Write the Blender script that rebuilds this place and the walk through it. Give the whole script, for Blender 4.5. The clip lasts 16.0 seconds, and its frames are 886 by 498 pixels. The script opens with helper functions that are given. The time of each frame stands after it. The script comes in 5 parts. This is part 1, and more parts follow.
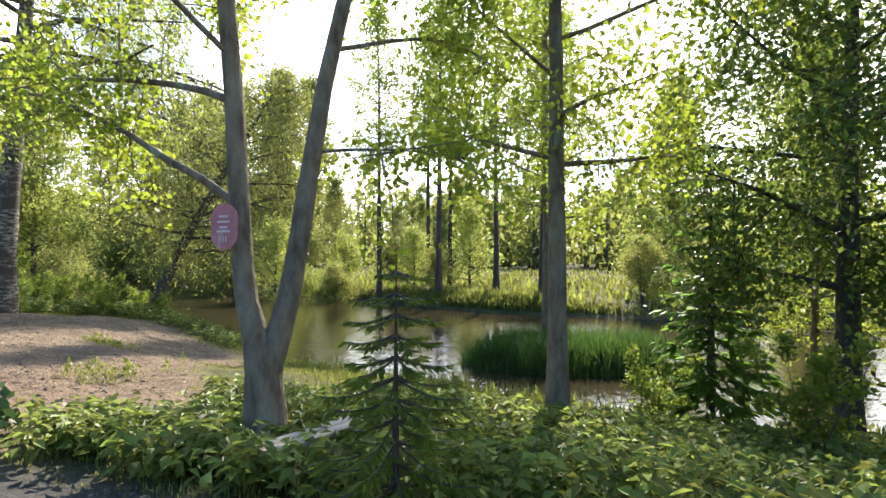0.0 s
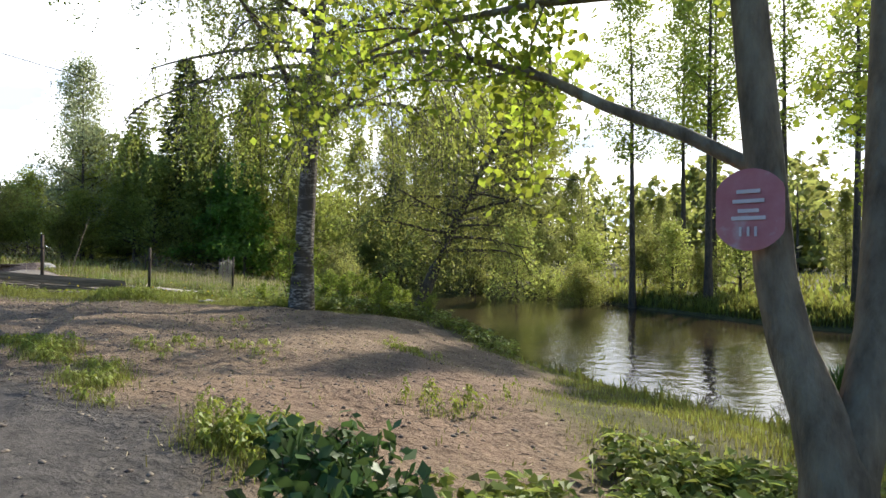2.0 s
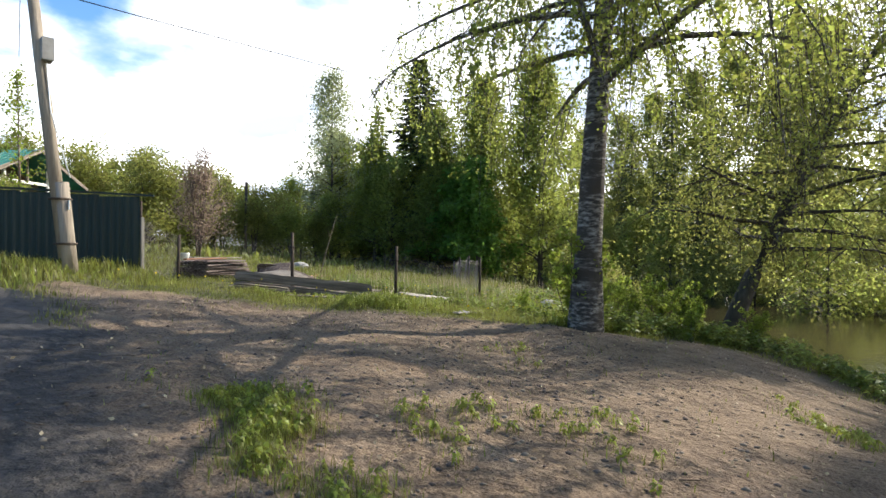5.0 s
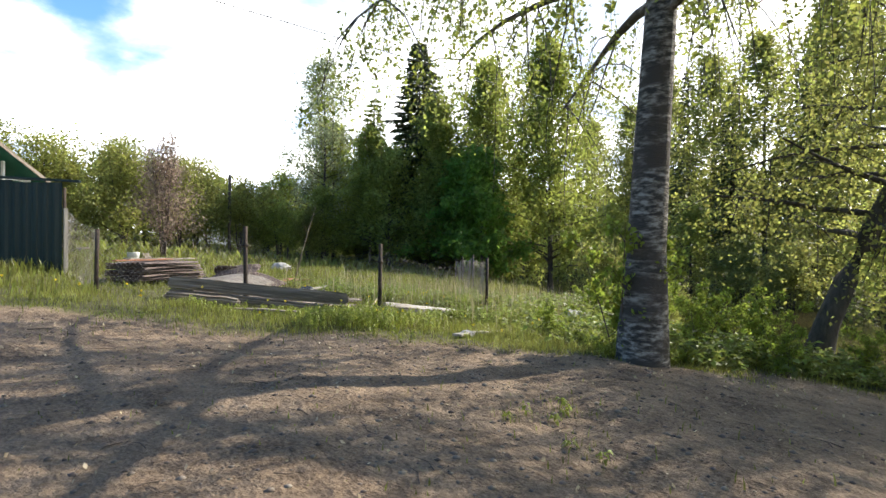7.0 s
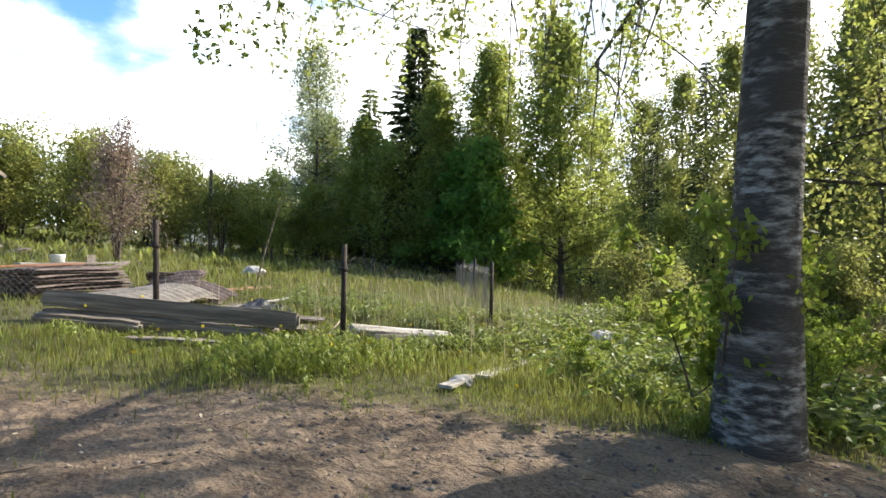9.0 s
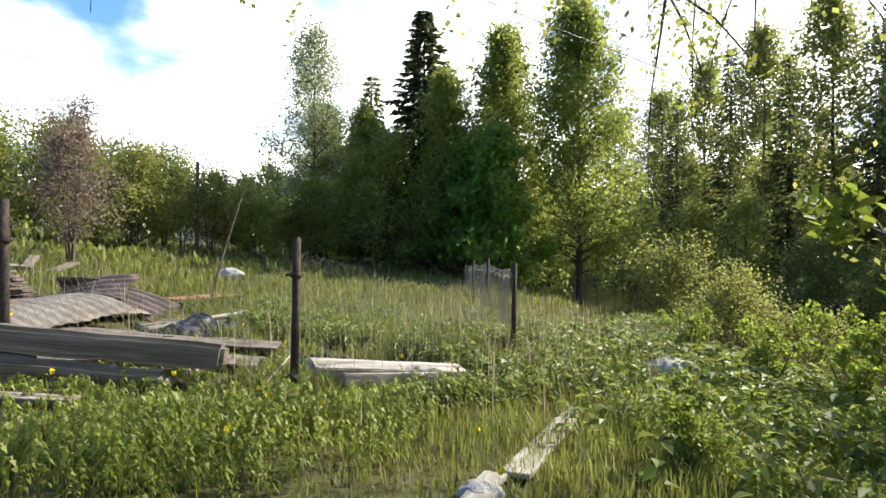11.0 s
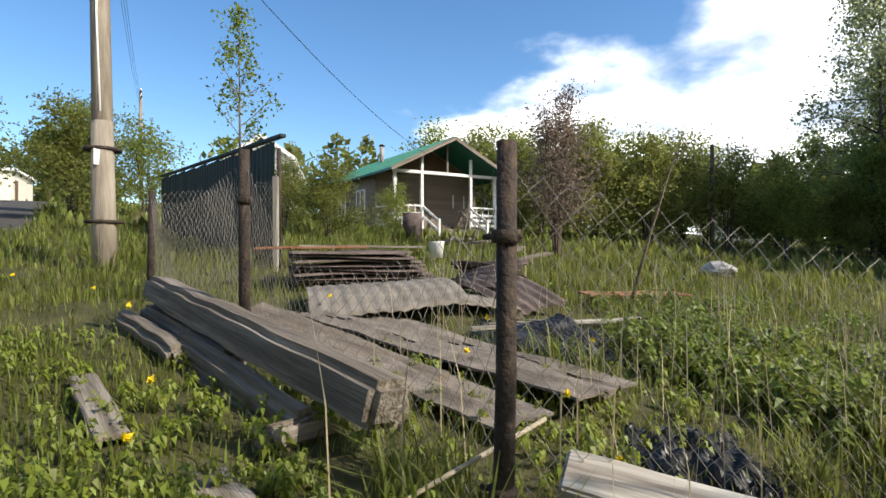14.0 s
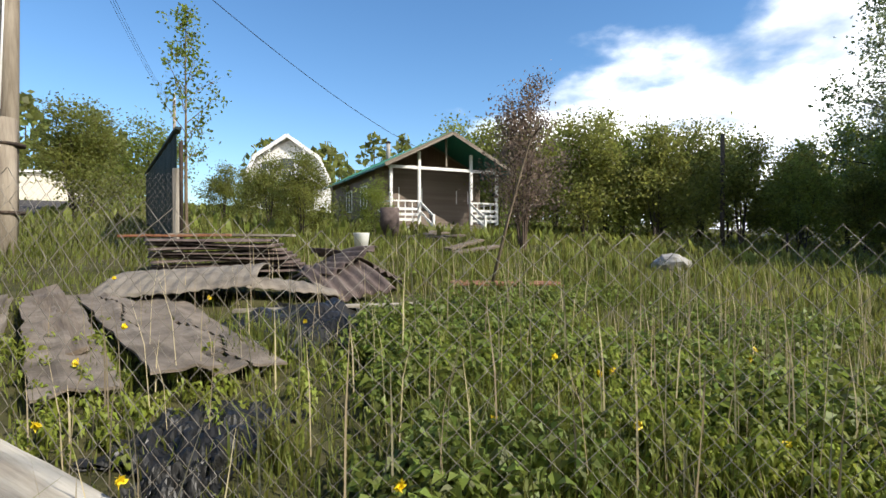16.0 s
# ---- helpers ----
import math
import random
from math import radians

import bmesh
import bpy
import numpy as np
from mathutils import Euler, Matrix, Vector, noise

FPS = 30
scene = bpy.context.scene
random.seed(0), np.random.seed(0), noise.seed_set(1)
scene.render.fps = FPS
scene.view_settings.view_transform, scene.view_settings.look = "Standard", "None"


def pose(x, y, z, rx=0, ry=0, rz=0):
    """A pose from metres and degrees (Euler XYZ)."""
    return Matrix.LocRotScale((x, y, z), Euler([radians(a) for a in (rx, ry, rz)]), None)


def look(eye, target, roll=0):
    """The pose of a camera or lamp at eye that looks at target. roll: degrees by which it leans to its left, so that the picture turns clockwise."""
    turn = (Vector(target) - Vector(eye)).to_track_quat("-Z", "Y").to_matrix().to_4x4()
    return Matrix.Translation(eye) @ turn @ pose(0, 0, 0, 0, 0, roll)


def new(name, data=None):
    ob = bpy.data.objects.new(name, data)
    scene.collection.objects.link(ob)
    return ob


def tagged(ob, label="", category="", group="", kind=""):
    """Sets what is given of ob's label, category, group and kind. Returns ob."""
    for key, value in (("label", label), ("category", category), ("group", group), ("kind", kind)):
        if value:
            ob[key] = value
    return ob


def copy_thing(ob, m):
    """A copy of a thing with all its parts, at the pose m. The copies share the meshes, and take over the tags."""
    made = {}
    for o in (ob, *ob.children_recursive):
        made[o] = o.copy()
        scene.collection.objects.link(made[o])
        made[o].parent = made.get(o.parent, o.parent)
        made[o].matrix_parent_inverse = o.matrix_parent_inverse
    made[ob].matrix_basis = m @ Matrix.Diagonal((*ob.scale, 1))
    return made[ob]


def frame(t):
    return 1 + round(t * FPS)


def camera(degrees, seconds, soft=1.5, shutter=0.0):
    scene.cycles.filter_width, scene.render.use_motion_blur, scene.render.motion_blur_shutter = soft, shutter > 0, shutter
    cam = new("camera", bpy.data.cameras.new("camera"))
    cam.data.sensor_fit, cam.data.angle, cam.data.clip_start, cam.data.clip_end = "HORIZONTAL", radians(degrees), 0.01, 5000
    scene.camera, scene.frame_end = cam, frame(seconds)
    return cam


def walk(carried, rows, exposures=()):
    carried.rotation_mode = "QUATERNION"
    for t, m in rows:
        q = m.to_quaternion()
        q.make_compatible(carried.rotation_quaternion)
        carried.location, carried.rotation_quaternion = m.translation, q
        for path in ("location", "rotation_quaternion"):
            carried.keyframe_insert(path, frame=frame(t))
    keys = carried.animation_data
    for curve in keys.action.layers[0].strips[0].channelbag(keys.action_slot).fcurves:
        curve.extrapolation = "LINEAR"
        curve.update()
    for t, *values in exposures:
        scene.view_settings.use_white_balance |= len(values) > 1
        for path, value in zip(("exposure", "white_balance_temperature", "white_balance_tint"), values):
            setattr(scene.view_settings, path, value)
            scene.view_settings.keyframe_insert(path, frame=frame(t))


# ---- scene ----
cam = camera(77.6, 16.0)
METRES, EYE, TILT, LEAN, TURN = 20.0, 1.3, 1.77, 1.77, 0.0
ROWS = [
    (0.0, 0.0, 0.0, 0.0, 0.05, -1.33, -1.97),
    (0.5, -0.0234, 0.0186, -0.0015, 4.83, -1.48, -1.77),
    (1.0, -0.048, 0.0372, -0.0034, 10.0, -1.71, -1.7),
    (1.5, -0.0717, 0.0557, -0.0049, 14.68, -1.8, -1.52),
    (2.0, -0.097, 0.0737, -0.0047, 21.77, -2.03, -1.25),
    (2.5, -0.1232, 0.0913, -0.0056, 28.19, -2.13, -1.03),
    (3.0, -0.151, 0.1074, -0.0078, 34.69, -2.24, -0.84),
    (3.5, -0.1788, 0.1229, -0.0092, 38.56, -2.22, -0.7),
    (4.0, -0.2063, 0.1397, -0.0097, 42.28, -2.3, -0.55),
    (4.5, -0.2292, 0.1619, -0.0119, 43.46, -2.32, -0.34),
    (7.0, -0.345, 0.2908, -0.0196, 43.92, -2.54, -0.15),
    (7.5, -0.3672, 0.317, -0.0213, 44.27, -2.5, -0.16),
    (8.0, -0.3908, 0.3454, -0.0228, 44.33, -2.54, -0.11),
    (8.5, -0.4113, 0.3698, -0.0232, 44.35, -2.47, -0.16),
    (11.0, -0.5154, 0.4829, -0.0319, 45.17, -2.41, -0.07),
    (11.5, -0.5419, 0.4968, -0.0346, 49.65, -2.44, 0.04),
    (12.0, -0.5635, 0.5144, -0.0379, 61.64, -2.38, 0.66),
    (12.5, -0.5855, 0.533, -0.0425, 76.57, -2.16, 1.32),
    (13.0, -0.6035, 0.5554, -0.0467, 87.33, -1.78, 1.77),
    (13.5, -0.6191, 0.5801, -0.0508, 94.62, -1.52, 2.12),
    (14.0, -0.6285, 0.6026, -0.0518, 98.45, -1.3, 2.17),
    (14.5, -0.6345, 0.6289, -0.0542, 102.51, -1.09, 2.31),
    (15.0, -0.6397, 0.6567, -0.0572, 104.12, -1.08, 2.42),
    (15.5, -0.6469, 0.6874, -0.0608, 104.29, -1.07, 2.44),
    (16.0, -0.6546, 0.7148, -0.0631, 103.98, -1.21, 2.36),
]
walk(cam, [(t, pose(0, 0, EYE, TILT, LEAN, TURN) @ pose(METRES * x, METRES * y, METRES * z, 90 + pitch, roll, yaw)) for t, x, y, z, yaw, pitch, roll in ROWS],
     exposures=((0.0, 1.6), (0.6, 1.26), (1.5, 1.1), (3.0, 0.95), (4.5, 1.02), (7.0, 1.24), (8.5, 1.28), (11.5, 1.18), (13.0, 0.76), (16.0, 0.58)))

# ---- light: afternoon sun over the river, broken cloud ----
SUN_AZ, SUN_EL = radians(15.5), radians(38)
sky = bpy.data.worlds.new("sky")
scene.world = sky
sky.use_nodes = True
nt = sky.node_tree
nt.nodes.clear()


def wn(kind, **inputs):
    n = nt.nodes.new(kind)
    for k, v in inputs.items():
        n.inputs[k].default_value = v
    return n


air = wn("ShaderNodeTexSky")
air.sky_type, air.sun_disc, air.sun_elevation, air.sun_rotation = "NISHITA", False, SUN_EL, SUN_AZ
air.air_density, air.dust_density, air.ozone_density = 1.0, 0.1, 3.0
coord = wn("ShaderNodeTexCoord")
sep = wn("ShaderNodeSeparateXYZ")
nt.links.new(coord.outputs["Generated"], sep.inputs[0])
lift = wn("ShaderNodeMath")
lift.operation = "ADD"
lift.inputs[1].default_value = 0.22
nt.links.new(sep.outputs[2], lift.inputs[0])
plan = wn("ShaderNodeVectorMath")
plan.operation = "DIVIDE"
both = wn("ShaderNodeCombineXYZ")
for i in range(3):
    nt.links.new(lift.outputs[0], both.inputs[i])
nt.links.new(coord.outputs["Generated"], plan.inputs[0])
nt.links.new(both.outputs[0], plan.inputs[1])
puffs = wn("ShaderNodeTexNoise", Scale=1.1, Detail=8.0, Roughness=0.52)
nt.links.new(plan.outputs[0], puffs.inputs["Vector"])
# the cloud bank lies towards the sun and low down; open blue behind and overhead
bank = wn("ShaderNodeVectorMath")
bank.operation = "DOT_PRODUCT"
bank.inputs[1].default_value = (0.13, 0.36, -0.66)
nt.links.new(coord.outputs["Generated"], bank.inputs[0])
heap = wn("ShaderNodeMath")
heap.operation = "ADD"
nt.links.new(puffs.outputs[0], heap.inputs[0])
nt.links.new(bank.outputs["Value"], heap.inputs[1])
cover = wn("ShaderNodeMapRange")
cover.interpolation_type = "SMOOTHSTEP"
cover.inputs["From Min"].default_value, cover.inputs["From Max"].default_value = 0.195, 0.325
nt.links.new(heap.outputs[0], cover.inputs["Value"])
shade = wn("ShaderNodeTexNoise", Scale=2.3, Detail=6.0)
nt.links.new(plan.outputs[0], shade.inputs["Vector"])
tone = wn("ShaderNodeValToRGB")
tone.color_ramp.elements[0].position, tone.color_ramp.elements[1].position = 0.34, 0.6
tone.color_ramp.elements[0].color, tone.color_ramp.elements[1].color = (0.27, 0.32, 0.40, 1), (1.0, 1.0, 1.0, 1)
nt.links.new(shade.outputs[0], tone.inputs[0])
bg_air, bg_cloud, mix = wn("ShaderNodeBackground", Strength=0.15), wn("ShaderNodeBackground", Strength=1.75), wn("ShaderNodeMixShader")
deep = wn("ShaderNodeHueSaturation", Saturation=1.17, Value=0.85)
nt.links.new(air.outputs[0], deep.inputs["Color"])
nt.links.new(deep.outputs[0], bg_air.inputs[0])
nt.links.new(tone.outputs[0], bg_cloud.inputs[0])
nt.links.new(cover.outputs[0], mix.inputs[0])
nt.links.new(bg_air.outputs[0], mix.inputs[1])
nt.links.new(bg_cloud.outputs[0], mix.inputs[2])
nt.links.new(mix.outputs[0], wn("ShaderNodeOutputWorld").inputs[0])

sun = new("sun", bpy.data.lights.new("sun", "SUN"))
sun.data.energy, sun.data.angle, sun.data.color = 4.3, radians(0.6), (1.0, 0.93, 0.82)
sun.matrix_world = look((math.sin(SUN_AZ) * math.cos(SUN_EL) * 60, math.cos(SUN_AZ) * math.cos(SUN_EL) * 60, math.sin(SUN_EL) * 60), (0, 0, 0))


# ---- materials ----
def material(name, colors, scale=8.0, rough=0.8, bump=0.0, bump_scale=60.0, metal=0.0, stretch=(1, 1, 1), island=0.0, translucent=0.0, detail=6.0, spread=(0.3, 0.7), second=None, spec=0.5):
    """A surface: noise between colours, a second larger stain noise, relief, and variation from piece to piece."""
    m = bpy.data.materials.new(name)
    m.use_nodes = True
    t = m.node_tree
    t.nodes.clear()

    def n(kind, **kw):
        x = t.nodes.new(kind)
        for k, v in kw.items():
            x.inputs[k].default_value = v
        return x
    tc = n("ShaderNodeTexCoord")
    mp = n("ShaderNodeMapping", Scale=stretch)
    t.links.new(tc.outputs["Object"], mp.inputs[0])
    nz = n("ShaderNodeTexNoise", Scale=scale, Detail=detail, Roughness=0.62)
    t.links.new(mp.outputs[0], nz.inputs["Vector"])
    rp = n("ShaderNodeValToRGB")
    el = rp.color_ramp.elements
    el[0].position, el[1].position = spread
    el[0].color, el[1].color = (*colors[0], 1), (*colors[-1], 1)
    for i, c in enumerate(colors[1:-1]):
        e = el.new(spread[0] + (spread[1] - spread[0]) * (i + 1) / (len(colors) - 1))
        e.color = (*c, 1)
    t.links.new(nz.outputs[0], rp.inputs[0])
    col = rp.outputs[0]
    if second:
        n2 = n("ShaderNodeTexNoise", Scale=second[1], Detail=5.0)
        t.links.new(mp.outputs[0], n2.inputs["Vector"])
        r2 = n("ShaderNodeMapRange")
        r2.inputs["From Min"].default_value, r2.inputs["From Max"].default_value = second[2], second[2] + 0.12
        t.links.new(n2.outputs[0], r2.inputs["Value"])
        mx = n("ShaderNodeMix")
        mx.data_type = "RGBA"
        mx.inputs[7].default_value = (*second[0], 1)
        t.links.new(r2.outputs[0], mx.inputs[0])
        t.links.new(col, mx.inputs[6])
        col = mx.outputs[2]
    if island:
        geo, hs = n("ShaderNodeNewGeometry"), n("ShaderNodeHueSaturation")
        va, vh = n("ShaderNodeMapRange"), n("ShaderNodeMapRange")
        va.inputs["To Min"].default_value, va.inputs["To Max"].default_value = 1 - island, 1 + island
        vh.inputs["To Min"].default_value, vh.inputs["To Max"].default_value = 0.5 - 0.05 * island, 0.5 + 0.03 * island
        t.links.new(geo.outputs["Random Per Island"], va.inputs["Value"])
        t.links.new(geo.outputs["Random Per Island"], vh.inputs["Value"])
        t.links.new(va.outputs[0], hs.inputs["Value"])
        t.links.new(vh.outputs[0], hs.inputs["Hue"])
        t.links.new(col, hs.inputs["Color"])
        col = hs.outputs[0]
    bs = n("ShaderNodeBsdfPrincipled", Roughness=rough, Metallic=metal)
    bs.inputs["Specular IOR Level"].default_value = spec
    t.links.new(col, bs.inputs["Base Color"])
    if bump:
        nb = n("ShaderNodeTexNoise", Scale=bump_scale, Detail=5.0)
        t.links.new(mp.outputs[0], nb.inputs["Vector"])
        bp = n("ShaderNodeBump", Strength=min(1.0, bump), Distance=0.02)
        t.links.new(nb.outputs[0], bp.inputs["Height"])
        t.links.new(bp.outputs[0], bs.inputs["Normal"])
    end = bs.outputs[0]
    if translucent:
        tr, ms = n("ShaderNodeBsdfTranslucent"), n("ShaderNodeMixShader", Fac=translucent)
        warm = n("ShaderNodeHueSaturation", Hue=0.488, Saturation=0.98, Value=1.75)
        t.links.new(col, warm.inputs["Color"])
        t.links.new(warm.outputs[0], tr.inputs[0])
        t.links.new(end, ms.inputs[1])
        t.links.new(tr.outputs[0], ms.inputs[2])
        end = ms.outputs[0]
    t.links.new(end, n("ShaderNodeOutputMaterial").inputs[0])
    return m


def leafy(name, a, b, tr=0.62, isl=0.35):
    return material(name, (a, b), scale=1.2, rough=0.5, island=isl, translucent=tr, spec=0.35)


LEAF_BIRCH = leafy("birch leaves", (0.13, 0.165, 0.028), (0.20, 0.235, 0.05))
LEAF_SILVER = leafy("silvery leaves", (0.15, 0.175, 0.085), (0.22, 0.25, 0.13))
LEAF_ALDER = leafy("alder leaves", (0.12, 0.17, 0.015), (0.20, 0.25, 0.025))
LEAF_DARK = leafy("dark leaves", (0.145, 0.18, 0.038), (0.22, 0.26, 0.06), 0.66)
LEAF_LIGHT = leafy("light leaves", (0.11, 0.16, 0.02), (0.17, 0.22, 0.03))
LEAF_OLIVE = leafy("olive leaves", (0.12, 0.14, 0.03), (0.19, 0.20, 0.05))
LEAF_PURPLE = leafy("plum leaves", (0.14, 0.105, 0.075), (0.21, 0.165, 0.12))
LEAF_OLIVE2 = leafy("woodland leaves", (0.115, 0.135, 0.032), (0.18, 0.20, 0.05))
# alder leaves again, darker: shade of the dense bank foliage put into the colour
LEAF_SHADE = leafy("alder leaves darkened for shade", (0.06, 0.095, 0.015), (0.10, 0.145, 0.025), 0.42)
LEAF_MAPLE = leafy("maple leaves", (0.075, 0.15, 0.02), (0.12, 0.21, 0.03))
HERB_DARK = leafy("dark herb leaves", (0.035, 0.07, 0.018), (0.06, 0.11, 0.028), 0.25)
SEDGE = leafy("sedge blades", (0.03, 0.075, 0.012), (0.06, 0.12, 0.02), 0.35)
HERB_LIGHT = leafy("light herb leaves", (0.15, 0.19, 0.022), (0.22, 0.255, 0.04), 0.45)
NEEDLES = leafy("needles", (0.045, 0.062, 0.022), (0.08, 0.105, 0.034), 0.3)
GRASS = leafy("grass blades", (0.095, 0.12, 0.018), (0.18, 0.19, 0.042), 0.42, 0.55)
DRY_GRASS = leafy("dry grass stalks", (0.32, 0.26, 0.15), (0.45, 0.38, 0.24), 0.2)
HERB = leafy("herb leaves", (0.10, 0.14, 0.024), (0.17, 0.205, 0.042), 0.42, 0.5)
YELLOW = material("yellow petals", ((0.75, 0.56, 0.01), (0.85, 0.66, 0.02)), rough=0.6)
BARK = material("grey bark", ((0.065, 0.044, 0.027), (0.165, 0.125, 0.083), (0.24, 0.195, 0.135)), scale=9, rough=0.95, bump=0.9, bump_scale=40, stretch=(1, 1, 0.35), second=((0.27, 0.28, 0.22), 3.5, 0.58))
BIRCH_BARK = material("birch bark", ((0.34, 0.305, 0.265), (0.16, 0.135, 0.108), (0.045, 0.036, 0.029)), scale=6.0, rough=0.92, bump=1.0, bump_scale=18, stretch=(1.2, 1.2, 3.6), spread=(0.4, 0.57), detail=14.0, second=((0.065, 0.05, 0.039), 1.0, 0.46))
BARK_DARK = material("dark bark", ((0.035, 0.028, 0.02), (0.10, 0.08, 0.06)), scale=14, rough=0.95, bump=0.8, stretch=(1, 1, 0.3))
TWIG = material("twigs", ((0.05, 0.035, 0.025), (0.11, 0.08, 0.055)), scale=20, rough=0.9)


def ground_material():
    m = bpy.data.materials.new("ground")
    m.use_nodes = True
    t = m.node_tree
    bs = t.nodes["Principled BSDF"]
    bs.inputs["Roughness"].default_value = 0.95
    bs.inputs["Specular IOR Level"].default_value = 0.2

    def n(kind, **kw):
        x = t.nodes.new(kind)
        for k, v in kw.items():
            x.inputs[k].default_value = v
        return x

    def noise_ramp(scale, stops, detail=8.0, rough=0.65):
        nz, rp = n("ShaderNodeTexNoise", Scale=scale, Detail=detail, Roughness=rough), n("ShaderNodeValToRGB")
        t.links.new(tc.outputs["Object"], nz.inputs["Vector"])
        t.links.new(nz.outputs[0], rp.inputs[0])
        el = rp.color_ramp.elements
        el[0].position, el[0].color = stops[0][0], (*stops[0][1], 1)
        el[1].position, el[1].color = stops[-1][0], (*stops[-1][1], 1)
        for p, c in stops[1:-1]:
            el.new(p).color = (*c, 1)
        return rp.outputs[0]

    def blend(fac, a, b):
        mx = n("ShaderNodeMix")
        mx.data_type = "RGBA"
        t.links.new(fac, mx.inputs[0])
        t.links.new(a, mx.inputs[6])
        t.links.new(b, mx.inputs[7])
        return mx.outputs[2]

    def attr(name):
        a = n("ShaderNodeAttribute")
        a.attribute_name = name
        return a.outputs["Fac"]
    tc = n("ShaderNodeTexCoord")
    turf = noise_ramp(3.0, ((0.35, (0.045, 0.045, 0.018)), (0.55, (0.085, 0.08, 0.032)), (0.75, (0.13, 0.105, 0.06))))
    earth = noise_ramp(2.2, ((0.32, (0.11, 0.073, 0.045)), (0.5, (0.245, 0.172, 0.11)), (0.68, (0.35, 0.258, 0.172))))
    fine = noise_ramp(38.0, ((0.4, (0.05, 0.035, 0.024)), (0.58, (0.235, 0.176, 0.124))))
    half = n("ShaderNodeValue")
    half.outputs[0].default_value = 0.5
    earth = blend(half.outputs[0], earth, fine)
    red = noise_ramp(5.0, ((0.35, (0.15, 0.094, 0.06)), (0.65, (0.31, 0.205, 0.14))))
    tar = noise_ramp(60.0, ((0.3, (0.027, 0.0245, 0.0225)), (0.55, (0.072, 0.065, 0.058)), (0.8, (0.15, 0.135, 0.118))))
    grit = noise_ramp(9.0, ((0.38, (0.03, 0.027, 0.025)), (0.6, (0.12, 0.108, 0.096))), 10.0, 0.75)
    tar = blend(half.outputs[0], tar, grit)
    red = blend(half.outputs[0], red, fine)
    sand = blend(attr("red"), earth, red)
    col = blend(attr("road"), blend(attr("dirt"), turf, sand), tar)
    t.links.new(col, bs.inputs["Base Color"])
    nb = n("ShaderNodeTexNoise", Scale=28.0, Detail=7.0, Roughness=0.7)
    t.links.new(tc.outputs["Object"], nb.inputs["Vector"])
    bp = n("ShaderNodeBump", Strength=0.8, Distance=0.025)
    t.links.new(nb.outputs[0], bp.inputs["Height"])
    lump = n("ShaderNodeTexNoise", Scale=6.5, Detail=6.0, Roughness=0.6)
    t.links.new(tc.outputs["Object"], lump.inputs["Vector"])
    rough = n("ShaderNodeMath")
    rough.operation = "MULTIPLY"
    t.links.new(lump.outputs[0], rough.inputs[0])
    t.links.new(attr("dirt"), rough.inputs[1])
    b2 = n("ShaderNodeBump", Strength=0.9, Distance=0.15)
    t.links.new(rough.outputs[0], b2.inputs["Height"])
    t.links.new(bp.outputs[0], b2.inputs["Normal"])
    t.links.new(b2.outputs[0], bs.inputs["Normal"])
    return m


# ---- the lie of the land ----
RIVER = np.array([(60, 6), (30, 12), (14, 13.5), (6, 14), (-1, 18.5), (-7, 22.8), (-14, 29.5), (-24, 40), (-28.5, 44.5)], float)
ROAD = np.array([(60, -16), (20, -5), (6, -1.2), (-2, 0.6), (-7.5, 2.6), (-14, 3.4), (-20, 0.8), (-26, -4.2), (-33, -11), (-46, -23), (-80, -36)], float)
DIRT = np.array([(-16.5, 6.2), (-13, 9.6), (-10.9, 11.3), (-9.2, 12.4), (-7.8, 14.8), (-6.0, 13.9), (-4.2, 11.4), (-2.9, 8.2), (-2.3, 5.4), (-3.2, 3.2), (-9, 4.2)], float)
RUT = np.array([(-4.8, 5.95), (-4.68, 5.82), (-4.24, 5.52), (-3.93, 5.2)], float)
WATER = -1.2


def line_distance(x, y, pts):
    best = np.full(np.shape(x), 1e9)
    for (ax, ay), (bx, by) in zip(pts[:-1], pts[1:]):
        k = np.clip(((x - ax) * (bx - ax) + (y - ay) * (by - ay)) / ((bx - ax) ** 2 + (by - ay) ** 2), 0, 1)
        best = np.minimum(best, np.hypot(x - ax - k * (bx - ax), y - ay - k * (by - ay)))
    return best


def inside(x, y, pts):
    """Signed distance to a closed outline, positive inside."""
    hit = np.zeros(np.shape(x), bool)
    for (ax, ay), (bx, by) in zip(pts, np.roll(pts, -1, 0)):
        hit ^= ((ay > y) != (by > y)) & (x < (bx - ax) * (y - ay) / (by - ay + 1e-9) + ax)
    d = line_distance(x, y, np.vstack([pts, pts[:1]]))
    return np.where(hit, d, -d)


def wobble(x, y, s, seed=0.0):
    return (np.sin(x * 1.3 * s + 1.7 * np.sin(y * 0.9 * s + seed)) + np.sin(y * 1.7 * s + 1.3 * np.sin(x * 1.1 * s + 2 + seed)) + 0.6 * np.sin((x + y) * 2.9 * s + seed)) / 2.6


def step(a, b, v):
    k = np.clip((v - a) / (b - a), 0, 1)
    return k * k * (3 - 2 * k)


